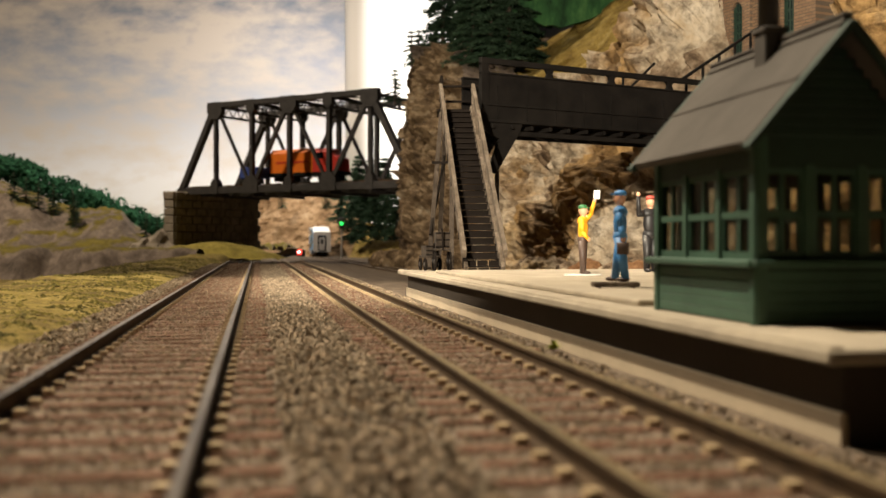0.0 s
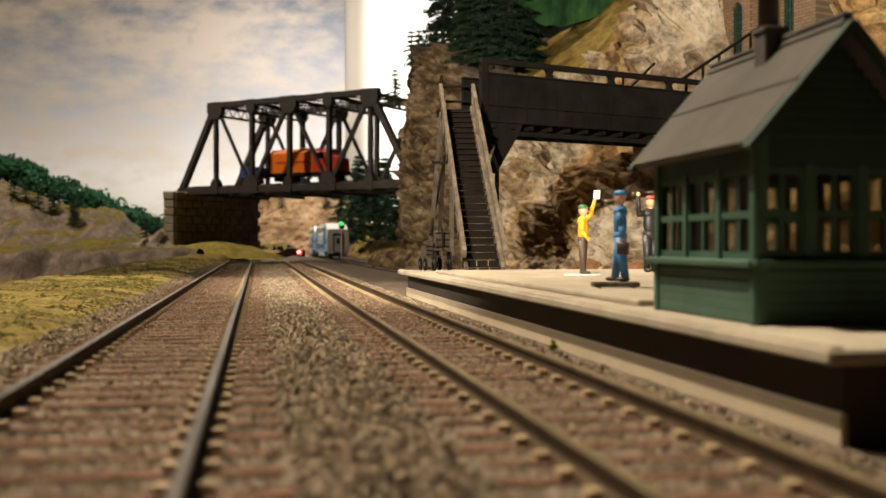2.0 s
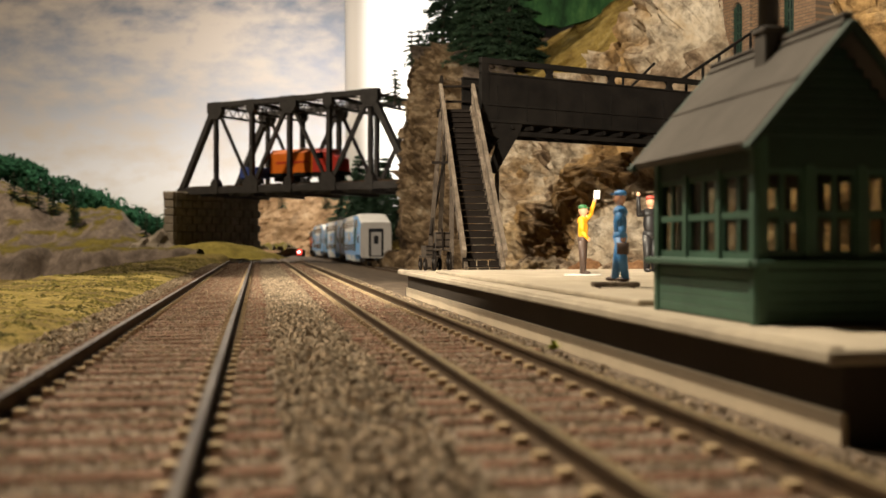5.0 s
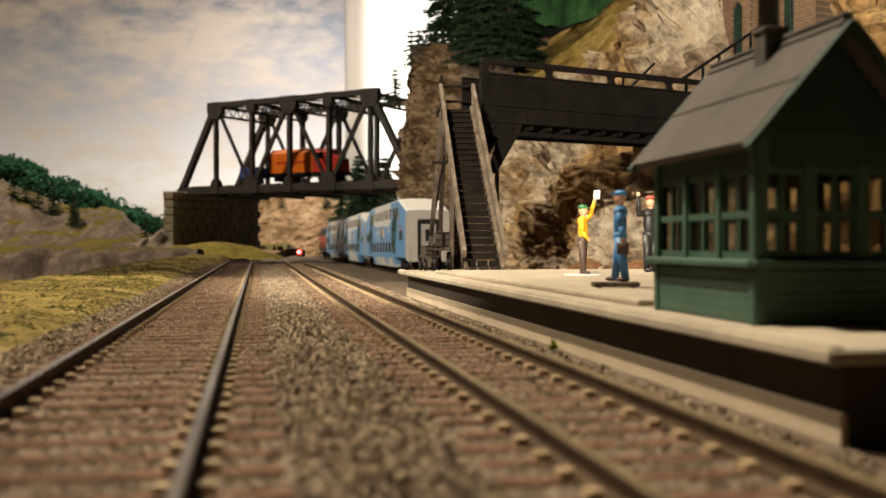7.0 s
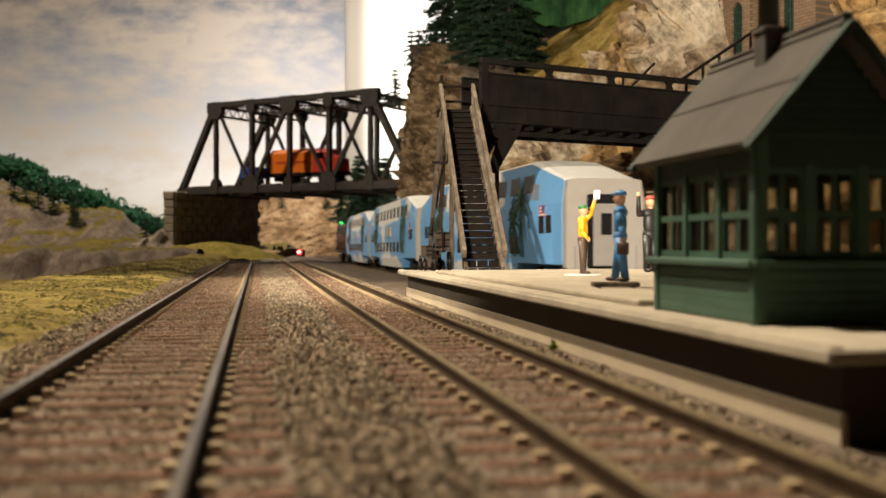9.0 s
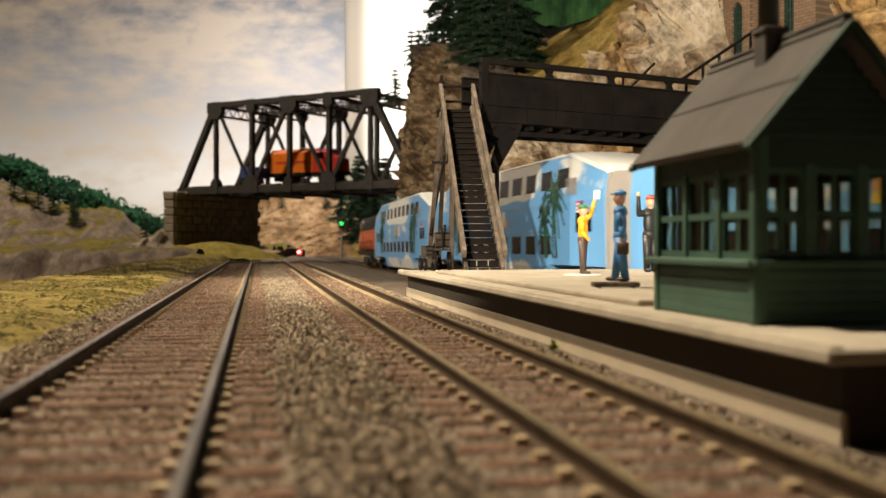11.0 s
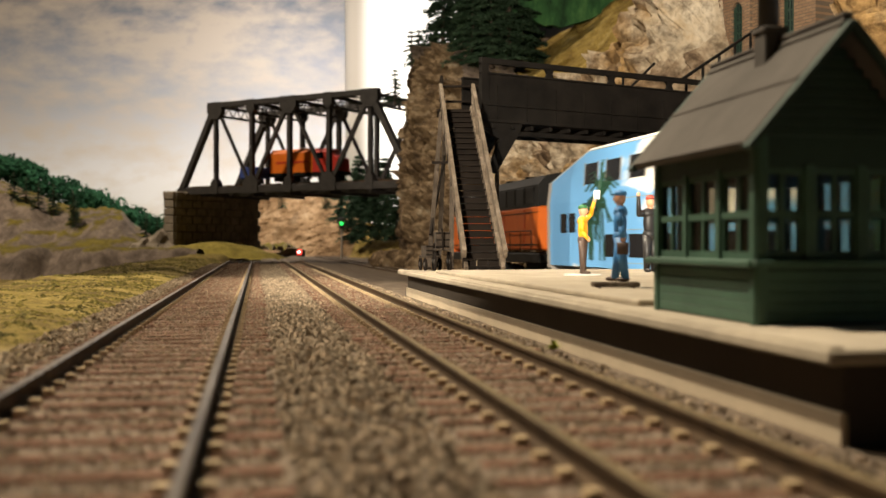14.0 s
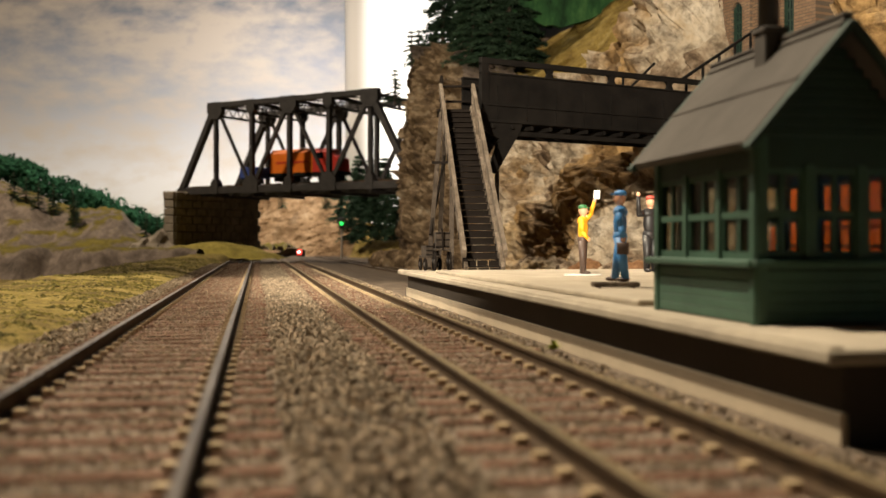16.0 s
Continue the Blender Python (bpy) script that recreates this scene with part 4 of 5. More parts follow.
def mound():
    vs, fs = [], []
    n, m = 40, 24
    for j in range(m):
        for i in range(n):
            u, v = i / (n - 1) * 2 - 1, j / (m - 1) * 2 - 1
            h = max(0, 1 - u * u) * max(0, 1 - v * v)
            x, y = -302 + u * 92, 1372 + v * 60
            vs.append((x, y, -4 + 21 * h + 2.5 * fbm(x * .05, y * .05, 2, 4)))
    for j in range(m - 1):
        for i in range(n - 1):
            a = j * n + i
            fs.append((a, a + 1, a + 1 + n, a + n))
    raw("grass_mound", vs, fs, M_mound, None, True, "structure", "yellow-green grass mound before the abutment")


M_mound = speckled("yellow_turf", [(0.3, (0.13, 0.10, 0.02)), (0.5, (0.27, 0.215, 0.045)), (0.72, (0.40, 0.32, 0.08))], 60, 500, bump=0.8)
mound()


def pine(seed, height, radius, blades, material):
    """A fir: tapered trunk, whorls of drooping boughs made of many short needle blades."""
    r = random.Random(seed)
    top = thing("pine_tree", at(0, 0, 0))
    bm = bmesh.new()
    rod(bm, (0, 0, -2), (0, 0, height), radius * 0.07 + .6, 0.3, 7)
    part("trunk", bm, M_bark, top)
    vs, fs = [], []
    levels = max(8, int(height / 7))
    per = blades // levels
    for i in range(levels):
        k = (i + r.uniform(-.2, .2)) / levels
        z = height * (0.1 + 0.9 * k)
        rad = radius * (1 - k) ** 0.85 * r.uniform(0.75, 1.15) + 0.6
        boughs = 6 + int(5 * (1 - k))
        for b in range(boughs):
            a = r.uniform(0, 6.283)
            ln = rad * r.uniform(0.6, 1.15)
            for q in range(max(2, per // boughs)):
                t = r.random() ** 0.7
                px, py = math.cos(a) * ln * t, math.sin(a) * ln * t
                pz = z - ln * 0.38 * t + r.gauss(0, height * .006)
                px += r.gauss(0, radius * .06)
                py += r.gauss(0, radius * .06)
                s = height * r.uniform(.015, .036)
                da = a + r.gauss(0, .8)
                d = Vector((math.cos(da), math.sin(da), r.uniform(-.6, .15))) * s * 1.6
                w = Vector((-math.sin(da), math.cos(da), r.uniform(-.5, .5))) * s * .5
                c = Vector((px, py, pz))
                o = len(vs)
                vs += [tuple(c - w), tuple(c + d * .5 + w * .4 + Vector((0, 0, s * .3))), tuple(c + w), tuple(c + d)]
                fs += [(o, o + 1, o + 3), (o + 1, o + 2, o + 3)]
    raw("crown", vs, fs, material, top)
    return top


PINES = [pine(1, 120, 34, 9000, M_pine), pine(2, 100, 30, 8000, M_pine), pine(3, 44, 13, 3500, M_pine)]
# slim pine for the added shadow casters out of view
PINES.append(pine(4, 48, 8.0, 2600, M_pine))
for p in PINES:
    p["used"] = 0


def plant(kind, x, y, z, rz, label, group):
    src = PINES[kind]
    if not src["used"]:
        src["used"] = 1
        src.matrix_world = at(x, y, z, rz)
        ob = src
    else:
        ob = copy_thing(src, at(x, y, z, rz))
    tagged(ob, label, "pine tree", group)
    return ob


for x, y, z, k, rz in ((0, 1195, 230, 0, 0), (28, 1205, 232, 0, 70), (58, 1190, 232, 0, 140), (86, 1208, 232, 1, 30), (44, 1225, 234, 1, 200), (104, 1195, 232, 1, 100), (30, 1056, 196, 1, 15), (48, 1040, 192, 1, 75), (66, 1044, 196, 0, 160), (80, 1056, 198, 1, 220), (56, 1075, 205, 0, 40)):
    plant(k, x, y, z, rz, "dark green model pine on top of the rock", "pines on the rock")
for x, y, z, k, rz in ((-36, 1190, 218, 2, 0), (-28, 1205, 222, 2, 50), (-58, 1262, 186, 2, 100)):
    plant(k, x, y, z, rz, "small dark green pine at the rock edge", "pines on the rock")
for x, y, k, rz in ((-668, 1625, 2, 10), (-655, 1640, 2, 40), (-628, 1620, 2, 90), (-606, 1625, 2, 10), (-612, 1640, 2, 70), (-565, 1600, 2, 140), (-572, 1615, 2, 0), (-455, 1600, 2, 60), (-440, 1610, 2, 20)):
    plant(k, x, y, hill_z(x, y) - 3, rz, "small dark pine on the rocky hillside", "pines on the hillside")
for x, y, z, k, rz in ((-175, 2010, 20, 1, 20), (-152, 1990, 26, 1, 80), (-128, 1960, 26, 1, 140), (-104, 1940, 24, 1, 10), (-205, 2120, 60, 1, 90), (-215, 2180, 60, 2, 0), (-250, 2230, 90, 2, 30),
                       (-135, 1990, 60, 0, 50), (-108, 1960, 60, 0, 170), (-165, 2040, 70, 0, 20), (-84, 1900, 30, 1, 60), (-340, 2200, 90, 2, 0)):
    plant(k, x, y, z, rz, "dark pine in the woods beyond the bridge", "pines beyond the bridge")


# two pines outside the view, added only to shade the near track
for x, y, rz in ((-55, 98, 0), (-59, 108, 80)):
    plant(3, x, y, 1, rz, "unseen small pine added to throw a shadow on the track", "pines beside the track")


def woods(name, n, place, material, label, seed, size):
    """Clumpy leaf woods far off: many small leaf blades gathered in uneven clumps."""
    r = random.Random(seed)
    vs, fs = [], []
    for _ in range(n):
        x, y, z = place(r)
        k = r.uniform(*size)
        for _b in range(70):
            d = Vector((r.gauss(0, 1), r.gauss(0, 1), r.gauss(0, .8)))
            d = d.normalized() * k * r.uniform(.65, 1.05)
            c = Vector((x, y, z)) + d
            s = k * r.uniform(.16, .34)
            u = Vector((r.gauss(0, 1), r.gauss(0, 1), r.gauss(0, 1))).normalized() * s
            w = d.normalized().cross(u)
            o = len(vs)
            vs += [tuple(c + u), tuple(c + w), tuple(c - u), tuple(c - w), tuple(c + d.normalized() * s * .5)]
            fs += [(o, o + 1, o + 4), (o + 1, o + 2, o + 4), (o + 2, o + 3, o + 4), (o + 3, o, o + 4)]
    tagged(raw(name, vs, fs, material, None, False, "stuff", label), category="woods")


def ridge(r):
    px = r.uniform(-260, 296)
    d = r.uniform(2230, 2330)
    crest = np.interp(px, [-260, 0, 50, 110, 170, 230, 300], [240, 284, 296, 318, 345, 372, 402])
    yy = crest + 75 * r.random() ** 1.3
    return (px - 784) * d / 1847, d, 15 + (432 - yy) * d / 1847


woods("far_woods", 420, ridge, M_teal, "blue-green leafy woods on the far ridge", 4, (11, 22))


def painted_hill():
    """Flat board painted as a green hill, with a ragged lower edge, behind the slope."""
    n = Nodes("painted_hill_green")
    f = n.mix(0.45, n.noise(26, 6, 0.65, (1.5, 1, 0.5)), n.noise(110, 5, 0.7, (1.0, 1, 0.35)))
    n.bump(f, 0.4, 0.6)
    green = n.done(n.ramp(f, [(0.38, (0.010, 0.034, 0.014)), (0.5, (0.03, 0.10, 0.032)), (0.62, (0.085, 0.19, 0.06))]), 0.8, spec=0.2)
    r = random.Random(12)
    low = [(70 + 8 * i, float(np.interp(i, [0, 4, 7, 12, 16], [248, 238, 231, 247, 270])) + r.uniform(-5, 5)) for i in range(17)]
    bm = bmesh.new()
    prism(bm, low + [(330, 270), (330, 420), (70, 420)], 1046, 1052)
    part("backdrop_hill", bm, green, None, "board painted as a green wooded hill", kind="structure")


painted_hill()


# ---- brick building on the rock ----
def brick_building():
    a, b = Vector((149, 560)), Vector((177.8, 505))
    d = b - a
    L = d.length
    ang = math.degrees(math.atan2(d.y, d.x))
    top = thing("brick_building", at(a.x, a.y, 84, ang), "sandy brown brick building with arched windows on the rock", "building")
    n = Nodes("brick_courses")
    bt = n.add("ShaderNodeTexBrick")
    mp = n.add("ShaderNodeMapping")
    mp.inputs["Rotation"].default_value = (radians(90), 0, 0)
    n.link(n.co, mp.inputs[0])
    n.link(mp.outputs[0], bt.inputs["Vector"])
    bt.inputs["Scale"].default_value = 1.0
    bt.inputs["Brick Width"].default_value, bt.inputs["Row Height"].default_value, bt.inputs["Mortar Size"].default_value = 0.0042, 0.0016, 0.00022
    bt.inputs["Color1"].default_value, bt.inputs["Color2"].default_value, bt.inputs["Mortar"].default_value = (0.25, 0.155, 0.088, 1), (0.19, 0.11, 0.062, 1), (0.12, 0.088, 0.06, 1)
    col = n.mix(0.4, bt.outputs[0], n.ramp(n.noise(120, 5), [(0.3, (0.5, 0.5, 0.5)), (0.7, (1, 1, 1))]), "MULTIPLY")
    n.bump(bt.outputs["Fac"], -0.6, 0.3)
    brick = n.done(col, 0.9)
    H, T = 92.0, 3.0
    wins = [(12.0, 7.6), (30.5, 7.6), (47.5, 7.6)]
    z0, z1 = 26.0, 58.0
    bm = bmesh.new()
    xs = [0.0]
    for c, w in wins:
        xs += [c - w / 2, c + w / 2]
    xs.append(L)
    for i in range(0, len(xs), 2):
        box(bm, ((xs[i] + xs[i + 1]) / 2, T / 2, H / 2), (xs[i + 1] - xs[i], T, H))
    for c, w in wins:
        box(bm, (c, T / 2, z0 / 2), (w, T, z0))
        pts = [(c - w / 2, H), (c - w / 2, z1 - 3)] + [(c - w / 2 + w * k / 8, z1 - 3 + 3 * math.sin(math.pi * k / 8)) for k in range(1, 8)] + [(c + w / 2, z1 - 3), (c + w / 2, H)]
        prism(bm, pts[::-1], 0, T)
    wall = part("wall", bm, brick, top)
    for c, w in wins:
        bm = bmesh.new()
        box(bm, (c, -0.3, z0 - .6), (w + 2, 2.4, 1.4), None, .2)
        part("window_sill", bm, M_abut, top)
        win = thing("window", at(0, 0, 0))
        win.parent = top
        bm = bmesh.new()
        for o in (-w / 2 + .5, 0, w / 2 - .5, -w / 4, w / 4):
            box(bm, (c + o, 1.6, (z0 + z1) / 2), (0.7, .7, z1 - z0))
        for k in range(7):
            box(bm, (c, 1.6, z0 + (z1 - z0) * k / 6), (w, .7, .7))
        part("frame", bm, M_green_dark, win)
        bm = bmesh.new()
        box(bm, (c, 2.2, (z0 + z1) / 2), (w, .3, z1 - z0))
        part("pane", bm, M_window, win)
    for x in (-1.5, 21.2, 39):
        bm = bmesh.new()
        box(bm, (x, -.8, H / 2), (4.2, 1.6, H), None, .15)
        part("pilaster", bm, brick, top)
    bm = bmesh.new()
    box(bm, (L + 1.5, 23, H / 2), (3, 46, H))
    part("end_wall", bm, brick, top)
    bm = bmesh.new()
    box(bm, (-1.0, 24, H / 2), (3, 44, H))
    part("end_wall", bm, brick, top)
    return top


brick_building()


# ---- figures: painted plastic miniatures ----
def skin():
    return painted("painted_skin", (0.62, 0.33, 0.20), 0.5, 0.12, 300, bump=0.02)


M_skin = skin()
M_tan = painted("orange_shirt", (0.95, 0.40, 0.015), 0.5, 0.15, 250, bump=0.05)
M_brown = painted("brown_trousers", (0.06, 0.035, 0.025), 0.55, 0.25, 250, bump=0.05)
M_blue = painted("blue_overalls", (0.05, 0.20, 0.46), 0.5, 0.25, 250, bump=0.06)
M_suit = painted("black_suit", (0.014, 0.013, 0.014), 0.5, 0.3, 250, bump=0.05)
M_greenhat = painted("green_cap", (0.03, 0.15, 0.05), 0.5, 0.2, 250)
M_redhat = painted("red_hat", (0.38, 0.06, 0.04), 0.5, 0.2, 250)


def figure(name, label, m, mats, arm, hat, lean=0.2, size=1.0):
    """One plain painted miniature, 20 mm tall. mats: skin, top, legs, hat, extra."""
    bm = bmesh.new()
    for sg in (-1, 1):
        rod(bm, (sg * 1.35, lean * sg, 0.6), (sg * 1.1, 0, 9.6), 0.9, 1.4, 10, 2)
        ball(bm, (sg * 1.45, -0.6 + lean * sg, 0.5), (0.85, 1.7, 0.55), None, 8, 4 if hat == "bag" else 2)
    ball(bm, (0, 0, 9.8), (2.5, 1.7, 1.8), None, 12, 2)
    ball(bm, (0, 0, 12.7), (2.35, 1.55, 3.9), None, 14, 1)
    ball(bm, (0, 0.1, 15.2), (2.85, 1.65, 1.5), None, 12, 1)
    rod(bm, (0, 0, 15.8), (0, -.1, 17.3), 0.8, 0.75, 8, 0)
    ball(bm, (0, -.1, 18.2), (1.25, 1.4, 1.6), None, 12, 0)
    ball(bm, (0, -1.45, 18.0), (.25, .3, .3), None, 6, 0)
    ball(bm, (0, 0.05, 19.2), (1.38, 1.5, 0.85), None, 12, 3)
    box(bm, (0, -1.5, 19.1), (1.9, 1.3, 0.25), None, 0.08, 3)
    for sg, (elbow, hand) in zip((-1, 1), arm):
        sh = Vector((sg * 2.7, 0, 15.2))
        rod(bm, sh, elbow, 0.85, 0.75, 8, 1)
        rod(bm, elbow, hand, 0.75, 0.55, 8, 1)
        ball(bm, sh, (.95, .95, .95), None, 8, 1)
        ball(bm, elbow, (.75, .75, .75), None, 8, 1)
        ball(bm, hand, (.62, .62, .75), None, 8, 0)
        if hat == "wave" and sg == 1:
            box(bm, Vector(hand) + Vector((0.2, -0.7, 1.7)), (0.6, 1.9, 2.8), Matrix.Rotation(0.4, 4, "Y"), .1, 4)
    if hat == "bag":
        box(bm, Vector(arm[1][1]) + Vector((0.3, 0, -2.0)), (1.3, 2.6, 2.6), None, .2, 4)
    bmesh.ops.scale(bm, vec=(0.86 * size, 0.95 * size, size), verts=bm.verts)
    ob = part(name, bm, mats, None, "", True)
    ob.matrix_world = m
    tagged(ob, label, "figurine", "painted figures on the platform")
    return ob


figure("figurine", "painted miniature in an orange shirt waving a white cloth", at(34.6, 258, SLAB2 + .2, 75), [M_skin, M_tan, M_brown, M_greenhat, M_white_paint],
       (((-3.2, -.2, 12.0), (-2.6, -2.0, 10.0)), ((3.3, -2.0, 17.4), (2.6, -3.2, 21.2))), "wave", 0.2, 0.86)
figure("figurine", "painted miniature in blue overalls and cap carrying a bag", at(31.4, 185, SLAB2 + 1.05, -112), [M_skin, M_blue, M_blue, M_blue, M_brown],
       (((-3.4, .2, 12.0), (-3.0, -1.0, 9.2)), ((3.3, .9, 12.0), (3.1, 1.3, 9.2))), "bag", 1.5, 0.81)
figure("figurine", "painted miniature in a black suit with a raised arm", at(56.6, 285, SLAB2 + .02, 20), [M_skin, M_suit, M_suit, M_redhat, M_white_paint],
       (((-4.4, -.6, 15.0), (-4.6, -.8, 20.0)), ((3.3, .2, 12.0), (3.0, -.6, 9.4))), "suit", 0.2, 1.05)


def small_bases():
    bm = bmesh.new()
    r = random.Random(2)
    ring = [(math.cos(a) * 4.3 * r.uniform(.75, 1.15), math.sin(a) * 2.7 * r.uniform(.75, 1.15)) for a in np.linspace(0, 6.28, 14)[:-1]]
    prism(bm, ring, 0, 0.35, "z")
    ob = part("figure_base", bm, M_white_paint)
    ob.matrix_world = at(34.0, 256, SLAB2 - .05, 0)
    tagged(ob, "white glue base under the waving figure", "base")
    top = thing("baggage_board", at(30.2, 183, SLAB2, 4), "low weathered flat trolley board under the blue figure", "trolley")
    bm = bmesh.new()
    box(bm, (0, 0, 0.62), (8.2, 3.0, 0.8), None, .2)
    part("board", bm, M_wood, top)
    for x in (-3, 3):
        for y in (-1.1, 1.1):
            bm = bmesh.new()
            rod(bm, (x, y - .25, .32), (x, y + .25, .32), .34, .34, 10)
            part("wheel", bm, M_black, top)


small_bases()


def baggage_wagon(x, y, rz, k):
    top = thing("baggage_wagon", at(x, y, PLAT, rz), "old grey wooden baggage wagon with a crate, beside the stairs", "wagon", "baggage wagons")
    bm = bmesh.new()
    box(bm, (0, 0, 7.2 * k), (5.0, 9.0, 0.7), None, .1)
    part("deck", bm, M_postwood, top)
    bm = bmesh.new()
    box(bm, (0, 0, 10.4 * k), (4.2, 7.0, 5.2 * k), None, .15)
    part("crate", bm, M_postwood, top)
    bm = bmesh.new()
    for z in (8.2, 10.4, 12.6):
        beam(bm, (-2.2, -3.6, z * k), (2.2, -3.6, z * k), .35, .5)
    part("crate_slats", bm, M_darkwood, top, kind="stuff")
    for sx in (-2.4, 2.4):
        for sy in (-3, 3):
            w = thing("wheel", at(0, 0, 0))
            w.parent = top
            bm = bmesh.new()
            rod(bm, (sx - .25, sy, 3.3 * k), (sx + .25, sy, 3.3 * k), 3.2 * k, 3.2 * k, 16)
            part("tyre", bm, M_darkwood, w)
            bm = bmesh.new()
            rod(bm, (sx - .45, sy, 3.3 * k), (sx + .45, sy, 3.3 * k), .7, .7, 8)
            part("hub", bm, M_black, w)
    bm = bmesh.new()
    beam(bm, (0, -4.5, 7 * k), (-.6, -7.0, 14 * k), .5, .5)
    part("handle", bm, M_darkwood, top)


baggage_wagon(-0.4, 331, 6, 0.95)
baggage_wagon(-4.2, 338, 16, 0.62)


# ---- signals ----
M_moss = painted("moss_yellow_green", (0.24, 0.26, 0.035), 0.9, 0.3)
M_yellow = painted("emblem_yellow", (0.75, 0.55, 0.08), 0.5, 0.1)
def signals():
    top = thing("signal_mast", at(-160, 1650, -8), "grey signal mast showing a green light", "signal")
    bm = bmesh.new()
    rod(bm, (0, 0, 0), (0, 0, 52), 1.6, 1.3, 8)
    part("mast", bm, M_grey, top)
    bm = bmesh.new()
    box(bm, (0, -1, 56), (9, 4, 18), None, 1.2)
    part("head", bm, M_black, top)
    bm = bmesh.new()
    ball(bm, (0, -3.8, 55.2), (3.0, 1.8, 3.0))
    part("lamp", bm, M_signal_green, top, "glowing green lamp", True)
    top = thing("dwarf_signal", at(-206, 1500, -3), "low dark dwarf signal with a red and white lamp", "signal")
    bm = bmesh.new()
    box(bm, (1, 2, 5), (13, 8, 10), None, 1.5)
    part("housing", bm, M_black, top)
    bm = bmesh.new()
    ball(bm, (0, -2.6, 6.2), (3.9, 1.6, 3.9))
    part("lamp", bm, M_signal_red, top, "glowing red lamp", True)
    bm = bmesh.new()
    ball(bm, (-0.4, -4.0, 6.6), (1.6, 0.9, 1.6))
    part("bulb", bm, M_signal_white, top, "bright white bulb", True)


signals()


def tuft(x, y, z, k, seed, label):
    r = random.Random(seed)
    vs, fs = [], []
    for _ in range(90):
        a, e = r.uniform(0, 6.28), r.uniform(.2, 1.4)
        d = Vector((math.cos(a) * math.cos(e), math.sin(a) * math.cos(e), math.sin(e))) * k * r.uniform(.5, 1)
        w = Vector((-math.sin(a), math.cos(a), 0)) * k * .14
        o = len(vs)
        vs += [tuple(d * .2 - w), tuple(d * .2 + w), tuple(d)]
        fs.append((o, o + 1, o + 2))
    ob = raw("grass_tuft", vs, fs, M_moss)
    ob.matrix_world = at(x, y, z)
    tagged(ob, label, "grass tuft", "tufts in the ballast")


tuft(17.4, 164, -1.6, 1.9, 1, "small yellow-green tuft in the ballast beside the platform")


# ---- the train ----
def livery():
    n = Nodes("cloud_livery")
    sep = n.add("ShaderNodeSeparateXYZ")
    n.link(n.co, sep.inputs[0])
    info = n.add("ShaderNodeObjectInfo")
    off = n.add("ShaderNodeVectorMath", operation="ADD")
    sc = n.add("ShaderNodeVectorMath", operation="SCALE")
    comb = n.add("ShaderNodeCombineXYZ")
    n.link(info.outputs["Random"], comb.inputs[1])
    n.link(comb.outputs[0], sc.inputs[0])
    sc.inputs["Scale"].default_value = 0.5
    n.link(n.co, off.inputs[0])
    n.link(sc.outputs[0], off.inputs[1])
    c = n.noise(30, 5, 0.55, (0.3, 0.65, 1.3), off.outputs[0])
    mp = n.add("ShaderNodeMapRange")
    n.link(sep.outputs[2], mp.inputs[0])
    mp.inputs[1].default_value, mp.inputs[2].default_value = 0.0, 0.060
    band = n.ramp(mp.outputs[0], [(0.0, (0.62, 0.62, 0.62)), (0.17, (0.56, 0.56, 0.56)), (0.25, (0.36, 0.36, 0.36)), (0.48, (0.37, 0.37, 0.37)), (0.56, (0.45, 0.45, 0.45)), (0.63, (0.40, 0.40, 0.40)), (0.70, (0.60, 0.60, 0.60)), (0.93, (0.60, 0.60, 0.60)), (0.97, (0.50, 0.50, 0.50))])
    ab = n.add("ShaderNodeMath", operation="ABSOLUTE")
    n.link(sep.outputs[1], ab.inputs[0])
    ends = n.add("ShaderNodeMapRange")
    n.link(ab.outputs[0], ends.inputs[0])
    for i, v in enumerate((0.050, 0.078, 0.0, -0.24)):
        ends.inputs[i + 1].default_value = v
    ad = n.add("ShaderNodeMath", operation="ADD")
    n.link(band, ad.inputs[0])
    n.link(c, ad.inputs[1])
    ad2 = n.add("ShaderNodeMath", operation="ADD")
    n.link(ad.outputs[0], ad2.inputs[0])
    n.link(ends.outputs[0], ad2.inputs[1])
    cl = n.ramp(ad2.outputs[0], [(0.93, (0, 0, 0)), (1.02, (1, 1, 1))])
    col = n.mix(cl, (0.15, 0.40, 0.76), (0.80, 0.80, 0.77))
    return n.done(col, 0.38)


M_livery = livery()
M_palm = painted("palm_green", (0.014, 0.058, 0.034), 0.5, 0.4, 200, bump=0)
M_flag_blue = painted("flag_blue", (0.03, 0.06, 0.25), 0.5, 0.1)
M_flag_red = painted("flag_red", (0.55, 0.03, 0.03), 0.5, 0.1)
M_pink = painted("emblem_pink", (0.75, 0.30, 0.22), 0.5, 0.1)
M_doorgrey = painted("door_grey", (0.26, 0.24, 0.225), 0.5, 0.1, 60)
COACH = 303.0


